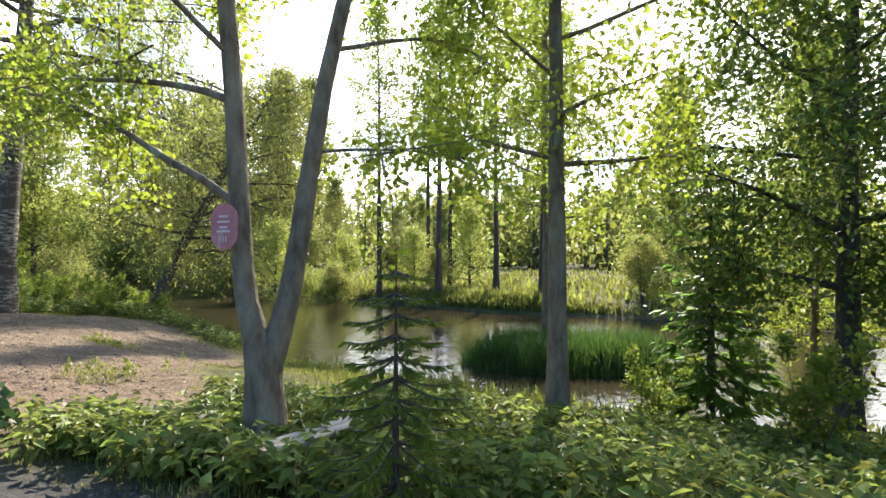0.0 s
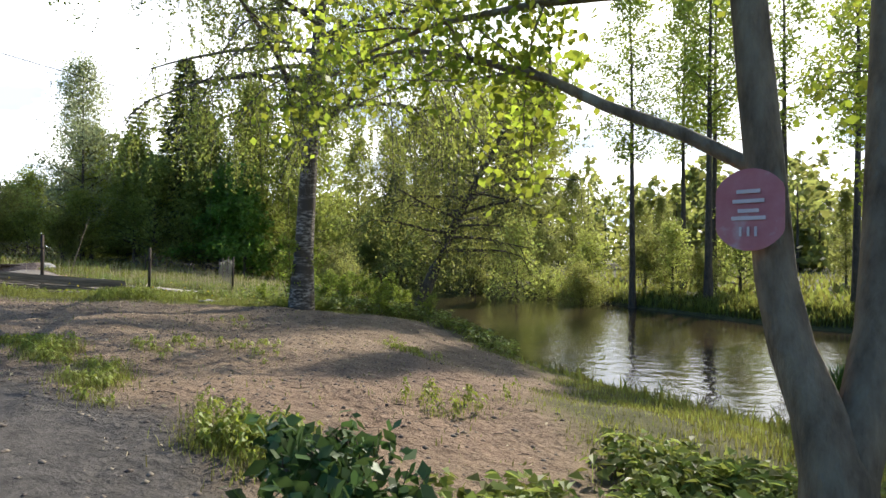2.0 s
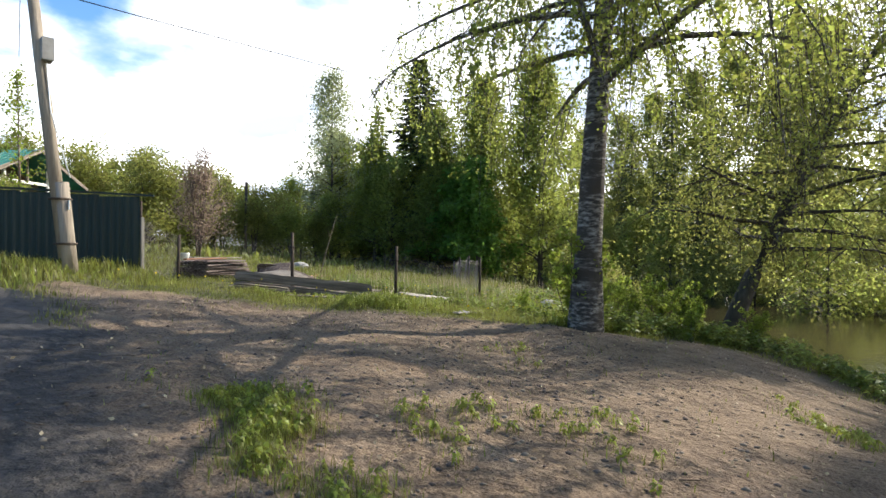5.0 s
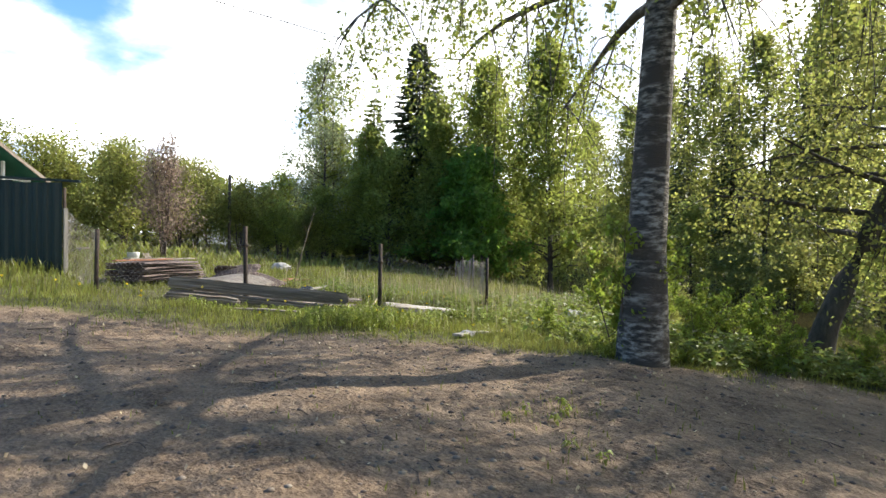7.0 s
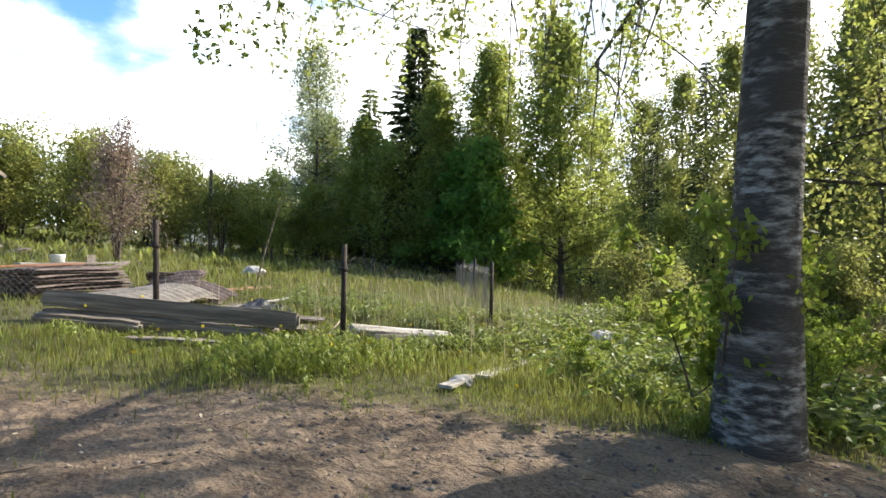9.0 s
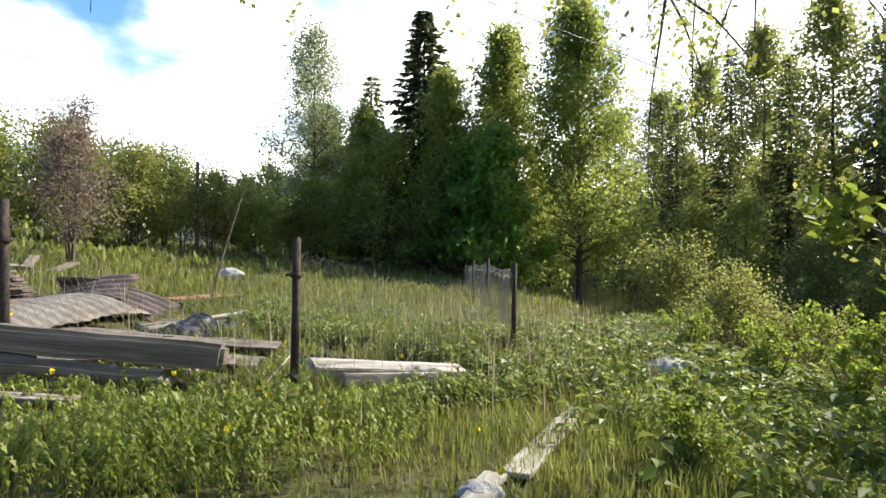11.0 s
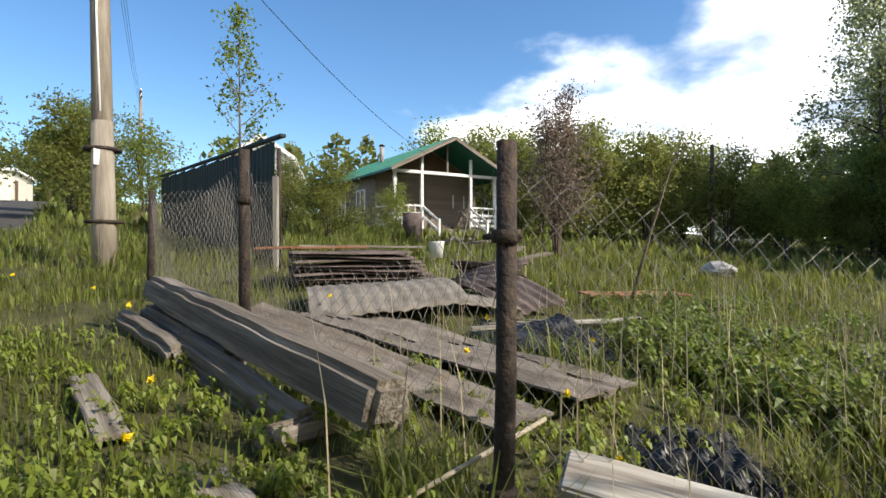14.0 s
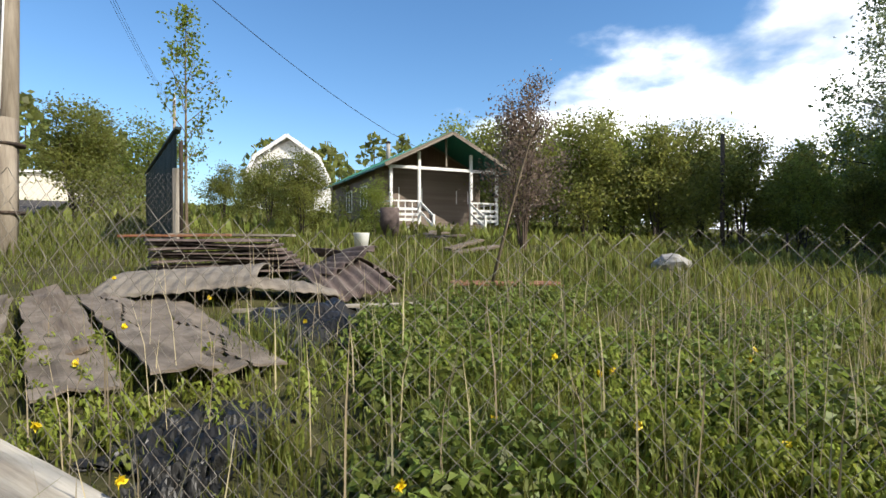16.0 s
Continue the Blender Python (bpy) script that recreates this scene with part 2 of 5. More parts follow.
def height(x, y):
    x, y = np.asarray(x, float), np.asarray(y, float)
    xe = np.where(x < -45, -45 + (x + 45) * 0.8, np.where(x > 4, 4 + (x - 4) * 0.2, x))
    ye = np.where(y < -20, -20 + (y + 20) * 0.3, y)
    z = 0.15 - 0.0625 * (xe + 7.6) - 0.075 * (ye - 6)
    z = z + 0.16 * np.exp(-((x + 9.5) ** 2 + (y - 11.6) ** 2) / 6)
    z = z - 0.05 * np.exp(-(line_distance(x, y, RUT) / 0.09) ** 2) + 0.03 * np.exp(-((line_distance(x, y, RUT) - 0.2) / 0.1) ** 2)
    z = z - 0.14 * np.exp(-((x + 12.7) ** 2 + (y - 14.2) ** 2) / 2.2)
    z = np.where(z < -0.55, -0.55 + (z + 0.55) * 0.06, z)
    d = line_distance(x, y, RIVER) + 0.7 * wobble(x, y, 0.35)
    wx = step(-8.5, -4.5, x) * step(24, 20, y)
    k = step(4.6, 7.2, d) * (1 - wx) + np.sqrt(np.clip((d - 4.6) / 5.4, 0, 1)) * wx
    z = z + (-2.0 - z) * (1 - k)
    isle = np.hypot((x - 3.0) / 2.6, (y - 12.6) / 1.5)
    z = np.where(isle < 1.3, np.maximum(z, -0.95 - 1.0 * step(0.7, 1.3, isle)), z)
    amp = np.where(line_distance(x, y, ROAD) < 2.6, 0.012, 0.045)
    return z + amp * wobble(x, y, 1.1, 3) + 0.02 * wobble(x, y, 3.7, 5)


def road_mask(x, y):
    return step(0.35, -0.35, line_distance(x, y, ROAD) - 2.25 + 0.35 * wobble(x, y, 0.9, 1) + 0.12 * wobble(x, y, 3.1))


def dirt_mask(x, y):
    return step(-0.5, 0.5, inside(x, y, DIRT) + 0.45 * wobble(x, y, 0.8, 2) + 0.3 * wobble(x, y, 2.6, 4))


def mesh_of(name, verts, faces, mat=None, smooth=False):
    """A mesh from a vertex array and an array of triangles or quads."""
    verts, faces = np.asarray(verts, np.float32), np.asarray(faces, np.int32)
    me = bpy.data.meshes.new(name)
    me.vertices.add(len(verts))
    me.vertices.foreach_set("co", verts.ravel())
    k = faces.shape[1]
    me.loops.add(faces.size)
    me.loops.foreach_set("vertex_index", faces.ravel())
    me.polygons.add(len(faces))
    me.polygons.foreach_set("loop_start", np.arange(0, faces.size, k, dtype=np.int32))
    me.polygons.foreach_set("loop_total", np.full(len(faces), k, np.int32))
    me.polygons.foreach_set("use_smooth", np.full(len(faces), smooth))
    me.update(calc_edges=True)
    if mat:
        me.materials.append(mat)
    return me


def sheet(name, us, vs, zf, mat):
    X, Y = np.meshgrid(us, vs)
    v = np.stack([X, Y, zf(X, Y)], -1).reshape(-1, 3)
    i = np.arange(len(us) * len(vs)).reshape(len(vs), len(us))
    f = np.stack([i[:-1, :-1], i[:-1, 1:], i[1:, 1:], i[1:, :-1]], -1).reshape(-1, 4)
    return mesh_of(name, v, f, mat, True)


near = np.arange(-20, 8.01, 0.14)
us = np.concatenate([-20 - np.geomspace(0.2, 900, 70)[::-1], near, 8 + np.geomspace(0.2, 900, 60)])
vs = np.concatenate([-6 - np.geomspace(0.2, 900, 50)[::-1], np.arange(-6, 20.01, 0.14), 20 + np.geomspace(0.2, 900, 80)])
ground = new("ground", sheet("ground", us, vs, height, ground_material()))
tagged(ground, "grassy river bank with bare trodden earth and a worn road", "ground", kind="structure")
gv = np.zeros(len(ground.data.vertices) * 3, np.float32)
ground.data.vertices.foreach_get("co", gv)
gx, gy = gv[0::3].astype(float), gv[1::3].astype(float)
for key, val in (("road", road_mask(gx, gy)), ("dirt", dirt_mask(gx, gy)),
                 ("red", step(-0.3, 0.7, 1.2 - np.hypot((gx + 4.2) / 1.6, (gy - 6.6) / 2.2) + 0.3 * wobble(gx, gy, 2.2)))):
    ground.data.attributes.new(key, "FLOAT", "POINT").data.foreach_set("value", val.astype(np.float32))

WATER_MAT = bpy.data.materials.new("river water")
WATER_MAT.use_nodes = True
wt = WATER_MAT.node_tree
wb = wt.nodes["Principled BSDF"]
wb.inputs["Base Color"].default_value = (0.035, 0.026, 0.014, 1)
wb.inputs["Roughness"].default_value = 0.06
wz, wc = wt.nodes.new("ShaderNodeTexNoise"), wt.nodes.new("ShaderNodeTexCoord")
wz.inputs["Scale"].default_value, wz.inputs["Detail"].default_value = 3.2, 5.0
wp = wt.nodes.new("ShaderNodeBump")
wp.inputs["Strength"].default_value, wp.inputs["Distance"].default_value = 0.3, 0.06
wt.links.new(wc.outputs["Object"], wz.inputs["Vector"])
wt.links.new(wz.outputs[0], wp.inputs["Height"])
wt.links.new(wp.outputs[0], wb.inputs["Normal"])
water = new("water", sheet("water", np.linspace(-150, 70, 60), np.linspace(2, 140, 40), lambda x, y: np.full(x.shape, WATER), WATER_MAT))
tagged(water, "dark brown river water with ripples", "river", kind="structure")


# ---- plants ----
def rng_of(seed):
    return np.random.default_rng(seed)


def part(name, me, parent, label=""):
    ob = new(name, me)
    ob.parent = parent
    return tagged(ob, label)


def tubes(lines, sides=6):
    """Tapered tubes round polylines: each line is (points n x 3, radii n)."""
    V, F, base = [], [], 0
    ang = np.arange(sides) * 2 * np.pi / sides
    for p, r in lines:
        p, r = np.asarray(p, float), np.asarray(r, float)
        d = np.gradient(p, axis=0)
        d /= np.linalg.norm(d, axis=1, keepdims=True) + 1e-9
        ref = np.where(np.abs(d[:, 2:3]) > 0.9, np.array([[1.0, 0, 0]]), np.array([[0, 0, 1.0]]))
        a = np.cross(d, ref)
        a /= np.linalg.norm(a, axis=1, keepdims=True) + 1e-9
        b = np.cross(d, a)
        ring = p[:, None] + r[:, None, None] * (np.cos(ang)[None, :, None] * a[:, None] + np.sin(ang)[None, :, None] * b[:, None])
        n = len(p)
        V.append(ring.reshape(-1, 3))
        i = base + np.arange(n * sides).reshape(n, sides)
        F.append(np.stack([i[:-1], np.roll(i[:-1], -1, 1), np.roll(i[1:], -1, 1), i[1:]], -1).reshape(-1, 4))
        base += n * sides
    return np.vstack(V), np.vstack(F)


def leaves_at(centres, size, rng, droop=0.3, aspect=0.6):
    """Rhombic leaves, one at each centre, turned every way, folded along the middle."""
    n = len(centres)
    d = rng.normal(size=(n, 3))
    d[:, 2] -= droop
    d /= np.linalg.norm(d, axis=1, keepdims=True)
    s = np.cross(d, rng.normal(size=(n, 3)))
    s /= np.linalg.norm(s, axis=1, keepdims=True)
    L = (size * rng.uniform(0.6, 1.3, n))[:, None]
    v = np.stack([centres - d * L * 0.5, centres + s * L * aspect * 0.5 - d * L * 0.06, centres + d * L * 0.5, centres - s * L * aspect * 0.5 - d * L * 0.06], 1)
    return v.reshape(-1, 3), np.arange(4 * n).reshape(n, 4)


def limb(start, direction, length, r0, rng, n=7, bend=0.25, rise=0.0):
    p, d, out = np.array(start, float), np.array(direction, float), [np.array(start, float)]
    for _ in range(n - 1):
        d = d + rng.normal(size=3) * bend / n * 2 + np.array([0, 0, rise / n])
        d /= np.linalg.norm(d)
        p = p + d * length / (n - 1)
        out.append(p)
    return np.array(out), np.linspace(r0, r0 * 0.25, n)


def tree(name, label, at, high, trunk_r, crown, leaf_mat, seed, leaves=9000, leaf=0.14, clear=0.25, spread=0.3, lean=(0, 0), bark=BARK_DARK, limbs=26, pitch=0.6, droop=0.0, tip=0.3, shape=1.0, group="", fuzz=0.35, stems=1, sides=6, twigs=4):
    """A broad-leaved tree: trunk, limbs, and a crown of separate leaves hung along twigs. crown: its half width."""
    rng = rng_of(seed)
    wood, spots = [], []
    for s in range(stems):
        a0 = rng.uniform(0, 6.28)
        off = np.array([np.cos(a0), np.sin(a0), 0]) * (0.12 * (stems > 1)) * rng.uniform(0.3, 1)
        k = np.linspace(0, 1, 12)
        hh = high * (1 if s == 0 else rng.uniform(0.7, 0.95))
        wob = np.cumsum(rng.normal(size=(12, 2)) * 0.02 * high / 8, 0)
        sx = off[0] * 6 * (stems > 1)
        sy = off[1] * 6 * (stems > 1)
        tr = np.stack([off[0] + (lean[0] + sx) * k ** 1.2 + wob[:, 0] * k, off[1] + (lean[1] + sy) * k ** 1.2 + wob[:, 1] * k, hh * k - 0.15 * (k == 0)], 1)
        rad = trunk_r * (1 - 0.93 * k) * (1 if s == 0 else 0.8)
        rad[0] *= 1.35
        wood.append((tr, rad))
        for j in range(max(3, limbs // stems)):
            f = clear + (0.98 - clear) * ((j + rng.uniform(0, 1)) / max(3, limbs // stems))
            base = np.array([np.interp(f, k, tr[:, c]) for c in range(3)])
            g = (f - clear) / (1 - clear)
            reach = crown * (max(0.15, (1 - g) ** 0.75 * (0.55 + 0.9 * min(g * 2.2, 1)) if shape == 1.0 else (1.05 - g) ** shape)) * rng.uniform(0.65, 1.15)
            az = j * 2.4 + rng.uniform(-0.5, 0.5)
            el = pitch * rng.uniform(0.6, 1.3) * (0.6 + 0.8 * g)
            pts, rr = limb(base, (np.cos(az) * np.cos(el), np.sin(az) * np.cos(el), np.sin(el)), reach, max(0.008, np.interp(f, k, rad) * 0.42), rng, rise=-droop * 0.45)
            wood.append((pts, rr))
            for _ in range(twigs if leaf < 0.13 else 2):
                q = rng.uniform(0.3, 1.0)
                b2 = np.array([np.interp(q, np.linspace(0, 1, len(pts)), pts[:, c]) for c in range(3)])
                dd = rng.normal(size=3) + (pts[-1] - pts[0]) / reach * 0.8
                dd[2] -= droop * 0.8
                dd /= np.linalg.norm(dd)
                p2, r2 = limb(b2, dd, reach * rng.uniform(0.3, 0.55), max(0.005, rr[3] * 0.4), rng, n=5, rise=-droop * 2)
                wood.append((p2, r2))
                spots.append(p2)
            spots.append(pts[2:])
    pool = np.vstack(spots)
    pick = pool[rng.integers(0, len(pool), leaves)]
    clump = rng.normal(size=(len(pool), 3))[rng.integers(0, len(pool), leaves)] * 0.15
    centres = pick + rng.normal(size=(leaves, 3)) * crown * fuzz * 0.4 + clump * crown * tip
    centres[:, 2] = np.maximum(centres[:, 2] - droop * rng.exponential(0.35, leaves), 0.15)
    if droop > 0.6:
        ns = leaves // 16
        top = pool[rng.integers(0, len(pool), ns)] + rng.normal(size=(ns, 3)) * 0.12
        ln = rng.uniform(0.3, 1.3, ns)
        sway = rng.normal(size=(ns, 2)) * 0.1
        who, q = rng.integers(0, ns, leaves), rng.uniform(0, 1, leaves)
        centres = top[who] + np.column_stack([sway[who] * q[:, None], -ln[who] * q]) + rng.normal(size=(leaves, 3)) * 0.035
        low = centres[:, 2] > high * clear * 0.72
        centres = centres[low]
        for j in range(0, ns, 2):
            wood.append((np.array([top[j], top[j] + (sway[j, 0], sway[j, 1], -ln[j])]), np.array([0.004, 0.002])))
    root = new(name)
    root.location = (at[0], at[1], float(height(at[0], at[1])))
    big = [w for w in wood if w[1][0] > 0.03 or w is wood[0]]
    fine = [w for w in wood if w[1][0] <= 0.03 and w is not wood[0]]
    V1, F1 = tubes(big, sides)
    V2, F2 = tubes(fine, 3 if leaf > 0.12 else 4) if fine else (np.zeros((0, 3)), np.zeros((0, 4), int))
    part("trunk", mesh_of("trunk", np.vstack([V1, V2]), np.vstack([F1, F2 + len(V1)]), bark, True), root)
    part("crown", mesh_of("crown", *leaves_at(centres, leaf, rng), leaf_mat), root)
    return tagged(root, label, "tree", group)


def spruce(name, label, at, high, wide, seed, sprays=5200, size=0.5, mat=NEEDLES, group="", bare=0.06):
    """A spruce: whorls of drooping boughs that narrow to the top, set with needle sprays."""
    rng = rng_of(seed)
    k = np.linspace(0, 1, 8)
    wood = [(np.stack([0 * k, 0 * k, high * k - 0.1 * (k == 0)], 1), 0.018 * high * (1 - 0.97 * k))]
    pts = []
    tiers = int(10 + high * 2.2)
    for j in range(tiers):
        f = bare + (0.985 - bare) * j / tiers
        reach = wide * (1 - f) ** 0.85 * rng.uniform(0.8, 1.15) + 0.12
        for a in np.arange(6) * 1.047 + rng.uniform(0, 6):
            r = reach * rng.uniform(0.6, 1.1)
            u = np.linspace(0, 1, 6)
            p = np.stack([np.cos(a) * r * u, np.sin(a) * r * u, f * high - 0.42 * r * u + 0.28 * r * u ** 2.5], 1)
            wood.append((p, np.linspace(0.014, 0.003, 6) * (0.5 + high / 12)))
            pts.append((p, r))
    per = max(1, sprays // len(pts))
    C, D = [], []
    for p, r in pts:
        q = rng.uniform(0.12, 1.0, per) ** 0.8
        c = np.stack([np.interp(q, np.linspace(0, 1, 6), p[:, i]) for i in range(3)], 1)
        d = (p[-1] - p[0]) / (np.linalg.norm(p[-1] - p[0]) + 1e-6)
        side = np.cross(d, (0, 0, 1)) * rng.choice([-1, 1], per)[:, None]
        D.append(d * rng.uniform(0.3, 1.0, (per, 1)) + side * rng.uniform(0.2, 0.9, (per, 1)) + np.array([0, 0, -0.35]) * rng.uniform(0, 1.4, (per, 1)))
        C.append(c)
    C, D = np.vstack(C), np.vstack(D)
    D /= np.linalg.norm(D, axis=1, keepdims=True)
    S = np.cross(D, rng.normal(size=D.shape) * 0.5 + np.array([0, 0, 1]))
    S /= np.linalg.norm(S, axis=1, keepdims=True)
    L = size * rng.uniform(0.5, 1.2, (len(C), 1)) * (0.35 + 0.65 * (1 - C[:, 2:3] / high))
    v = np.stack([C, C + D * L * 0.45 + S * L * 0.13, C + D * L, C + D * L * 0.45 - S * L * 0.13], 1).reshape(-1, 3)
    root = new(name)
    root.location = (at[0], at[1], float(height(at[0], at[1])))
    part("trunk", mesh_of("trunk", *tubes(wood, 4), BARK_DARK, True), root)
    part("crown", mesh_of("crown", v, np.arange(len(v)).reshape(-1, 4), mat), root)
    return tagged(root, label, "tree", group)


def stand(ob, x, y, turn=0.0, scale=1.0):
    """Another of the same tree, turned and scaled."""
    c = copy_thing(ob, pose(x, y, float(height(x, y)), 0, 0, turn))
    c.scale = (scale, scale, scale * (0.92 + 0.16 * ((turn * 7) % 1)))
    return c


# the big birch by the dirt, and the alders on the bank
birch = tree("birch_tree", "tall old birch with black and white bark and hanging twigs", (-9.73, 12.15), 15, 0.24, 5.2, LEAF_BIRCH, 3, leaves=125000, leaf=0.072, clear=0.27, lean=(0.9, 0.6), bark=BIRCH_BARK, limbs=64, shape=0.6, pitch=0.3, droop=0.8, sides=16, fuzz=0.16, twigs=9)
alder = tree("alder_tree", "dark leaning alder on the river bank", (-8.85, 16.7), 8.4, 0.2, 3.7, LEAF_OLIVE, 5, leaves=24000, leaf=0.085, clear=0.24, lean=(3.3, 2.9), limbs=46, pitch=0.3, droop=0.5, sides=10, fuzz=0.2, twigs=7)

fork = new("forked_tree")
fork.location = (-1.3, 4.03, float(height(-1.3, 4.03)))
tagged(fork, "smooth grey forked trunk with leafy side boughs", "tree")
rg = rng_of(11)
stem_l = np.array([(0, 0, -0.2), (0.01, 0, 0.25), (-0.01, 0, 0.55), (-0.07, 0.02, 0.78), (-0.15, 0.06, 1.02), (-0.2, 0.1, 1.3), (-0.24, 0.13, 1.8), (-0.3, 0.17, 2.6), (-0.4, 0.2, 3.6), (-0.5, 0.2, 5.5), (-0.5, 0.2, 8.5)])
stem_r = np.array([(0, 0, 0.3), (0.03, 0.02, 0.6), (0.1, 0.05, 0.82), (0.155, 0.1, 1.1), (0.2, 0.19, 1.5), (0.235, 0.28, 1.9), (0.32, 0.5, 2.78), (0.48, 0.75, 3.8), (0.75, 1.0, 5.2), (0.9, 1.1, 8)])
wood = [(stem_l, np.array([0.2, 0.155, 0.13, 0.1, 0.086, 0.08, 0.077, 0.072, 0.067, 0.055, 0.01])), (stem_r, np.array([0.1, 0.11, 0.095, 0.086, 0.08, 0.076, 0.07, 0.064, 0.05, 0.01]))]
spots = []
for z0, az, el, ln, st in ((1.75, 172, 28, 3.2, 0), (2.55, 160, 14, 3.0, 0), (2.2, 12, 10, 1.35, 1), (3.1, 40, 25, 2.2, 1), (3.4, 110, 20, 2.6, 0), (2.9, 250, 30, 2.2, 0), (3.9, 330, 30, 2.4, 1), (4.4, 200, 20, 2.6, 0), (4.6, 70, 25, 2.6, 1), (5.2, 300, 30, 2.4, 0), (5.6, 20, 30, 2.4, 1), (6.2, 140, 30, 2.2, 0), (6.8, 240, 35, 2, 1), (7.4, 60, 40, 1.8, 0)):
    src = (stem_l, stem_r)[st]
    b = np.array([np.interp(z0, src[:, 2], src[:, c]) for c in range(3)])
    a, e = radians(az), radians(el)
    p, r = limb(b, (np.cos(a) * np.cos(e), np.sin(a) * np.cos(e), np.sin(e)), ln, 0.011 * ln, rg, n=9, bend=0.5, rise=-0.25)
    wood.append((p, r))
    for _ in range(7):
        q = rg.uniform(0.35, 1)
        b2 = np.array([np.interp(q, np.linspace(0, 1, 9), p[:, c]) for c in range(3)])
        p2, r2 = limb(b2, rg.normal(size=3) + (p[-1] - p[0]) / ln, 0.9, 0.009, rg, n=5)
        wood.append((p2, r2))
        spots.append(p2)
pool = np.vstack(spots)
cs = pool[rg.integers(0, len(pool), 19000)] + rg.normal(size=(19000, 3)) * 0.13
part("trunk", mesh_of("trunk", *tubes(wood, 12), BARK, True), fork)
part("crown", mesh_of("crown", *leaves_at(cs, 0.06, rg, aspect=0.75), LEAF_ALDER), fork)

slim = tree("alder_tree", "slim straight alder trunk at the water's edge", (1.15, 5.5), 10, 0.105, 2.4, LEAF_ALDER, 21, leaves=20000, leaf=0.078, fuzz=0.2, twigs=6, clear=0.24, bark=BARK, limbs=30, pitch=0.3, sides=10)
# this crown carries its shade in the leaf colour
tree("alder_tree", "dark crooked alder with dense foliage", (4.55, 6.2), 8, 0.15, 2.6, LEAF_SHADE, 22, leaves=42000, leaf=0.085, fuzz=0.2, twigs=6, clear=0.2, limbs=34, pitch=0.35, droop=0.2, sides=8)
spruce("spruce_sapling", "small thin spruce sapling among herbs", (-0.22, 2.6), 1.4, 0.44, 31, sprays=5600, size=0.1, mat=LEAF_LIGHT)

# across the field and the river
spruce("spruce_tree", "tall dark spruce with a pointed top", (-33.5, 31.2), 15.6, 4.7, 41, sprays=17000, size=1.0)
silver = tree("birch_tree", "airy silvery birch beyond the field", (-38, 26.8), 13.6, 0.14, 3.7, LEAF_SILVER, 42, leaves=12500, leaf=0.17, clear=0.18, limbs=40, pitch=0.55, droop=0.4, shape=0.75, fuzz=0.2)
round_birch = tree("birch_tree", "broad light green birch beyond the fence", (-24.2, 32.6), 14.8, 0.17, 4.1, LEAF_BIRCH, 43, leaves=32000, leaf=0.19, clear=0.13, limbs=76, pitch=0.65, droop=0.4, shape=0.7, fuzz=0.17, tip=0.22)
stand(round_birch, -28.6, 32.4, 110, 0.97)
dark_tree = tree("rowan_tree", "dense dark green tree behind the field", (-32.4, 27.6), 7.0, 0.12, 2.8, LEAF_DARK, 44, leaves=5200, leaf=0.21, clear=0.06, limbs=36, pitch=0.6, shape=0.6, fuzz=0.25)
for x, y, r, k in ((-30.5, 28.9, 50, 0.8), (-36.5, 25.6, 130, 0.7), (-29, 32.6, 200, 1.2), (-37.5, 31.2, 260, 1.2), (-41, 24, 20, 0.7), (-44, 27, 300, 0.9), (-46, 9, 12, 0.6), (-47, 13, 80, 0.55), (-46.5, 17, 150, 0.6), (-47, 21, 220, 0.6), (-46, 25, 290, 0.65), (-48, 30, 10, 0.9), (-45, 34, 90, 1.0), (-40, 37, 170, 1.1), (-35.5, 38, 250, 1.0), (-31, 40, 40, 1.2), (-47, 5, 120, 0.6), (-40, 46, 33, 1.2), (-33.5, 50.5, 57, 0.8), (-30.5, 52.5, 101, 0.9), (-36, 48, 190, 0.9), (-33, 47.5, 270, 0.5), (-30, 50.2, 15, 0.55), (-39.5, 52, 99, 1.2), (-39.5, 58, 160, 1.3), (-29, 60, 222, 1.3)):
    stand(dark_tree, x, y, r, k)
for x, y, r, k in ((-33.8, 27.3, 30, 0.62), (-31.2, 30.6, 140, 0.8), (-39.5, 28.5, 250, 0.7)):
    stand(round_birch, x, y, r, k)
for x, y, r, k in ((-36.2, 34, 80, 1.0), (-42, 29.5, 200, 0.85)):
    stand(silver, x, y, r, k)
maple = tree("maple_tree", "bright green young maple with broad leaves", (-25.6, 28.2), 6.6, 0.09, 2.2, LEAF_MAPLE, 45, leaves=8000, leaf=0.26, clear=0.08, limbs=30, pitch=0.5, shape=0.7, fuzz=0.25)
stand(maple, -28.2, 29.6, 90, 1.1)
pine = spruce("spruce_tree", "ragged green spruce beside taller trees", (-35.4, 28.9), 11.4, 2.6, 46, sprays=5500, size=0.8, mat=LEAF_DARK)
stand(pine, -44, 31, 40, 0.75)
stand(pine, -41.5, 33, 80, 0.7)
stand(pine, -30.5, 33.5, 140, 1.1)
hedge = tree("bush", "tangled olive-green bush along the garden edge", (-37, 14.5), 4.6, 0.05, 2.4, LEAF_OLIVE, 47, leaves=9000, leaf=0.14, clear=0.08, limbs=36, pitch=0.8, stems=5, shape=0.5, fuzz=0.3, group="garden bushes")
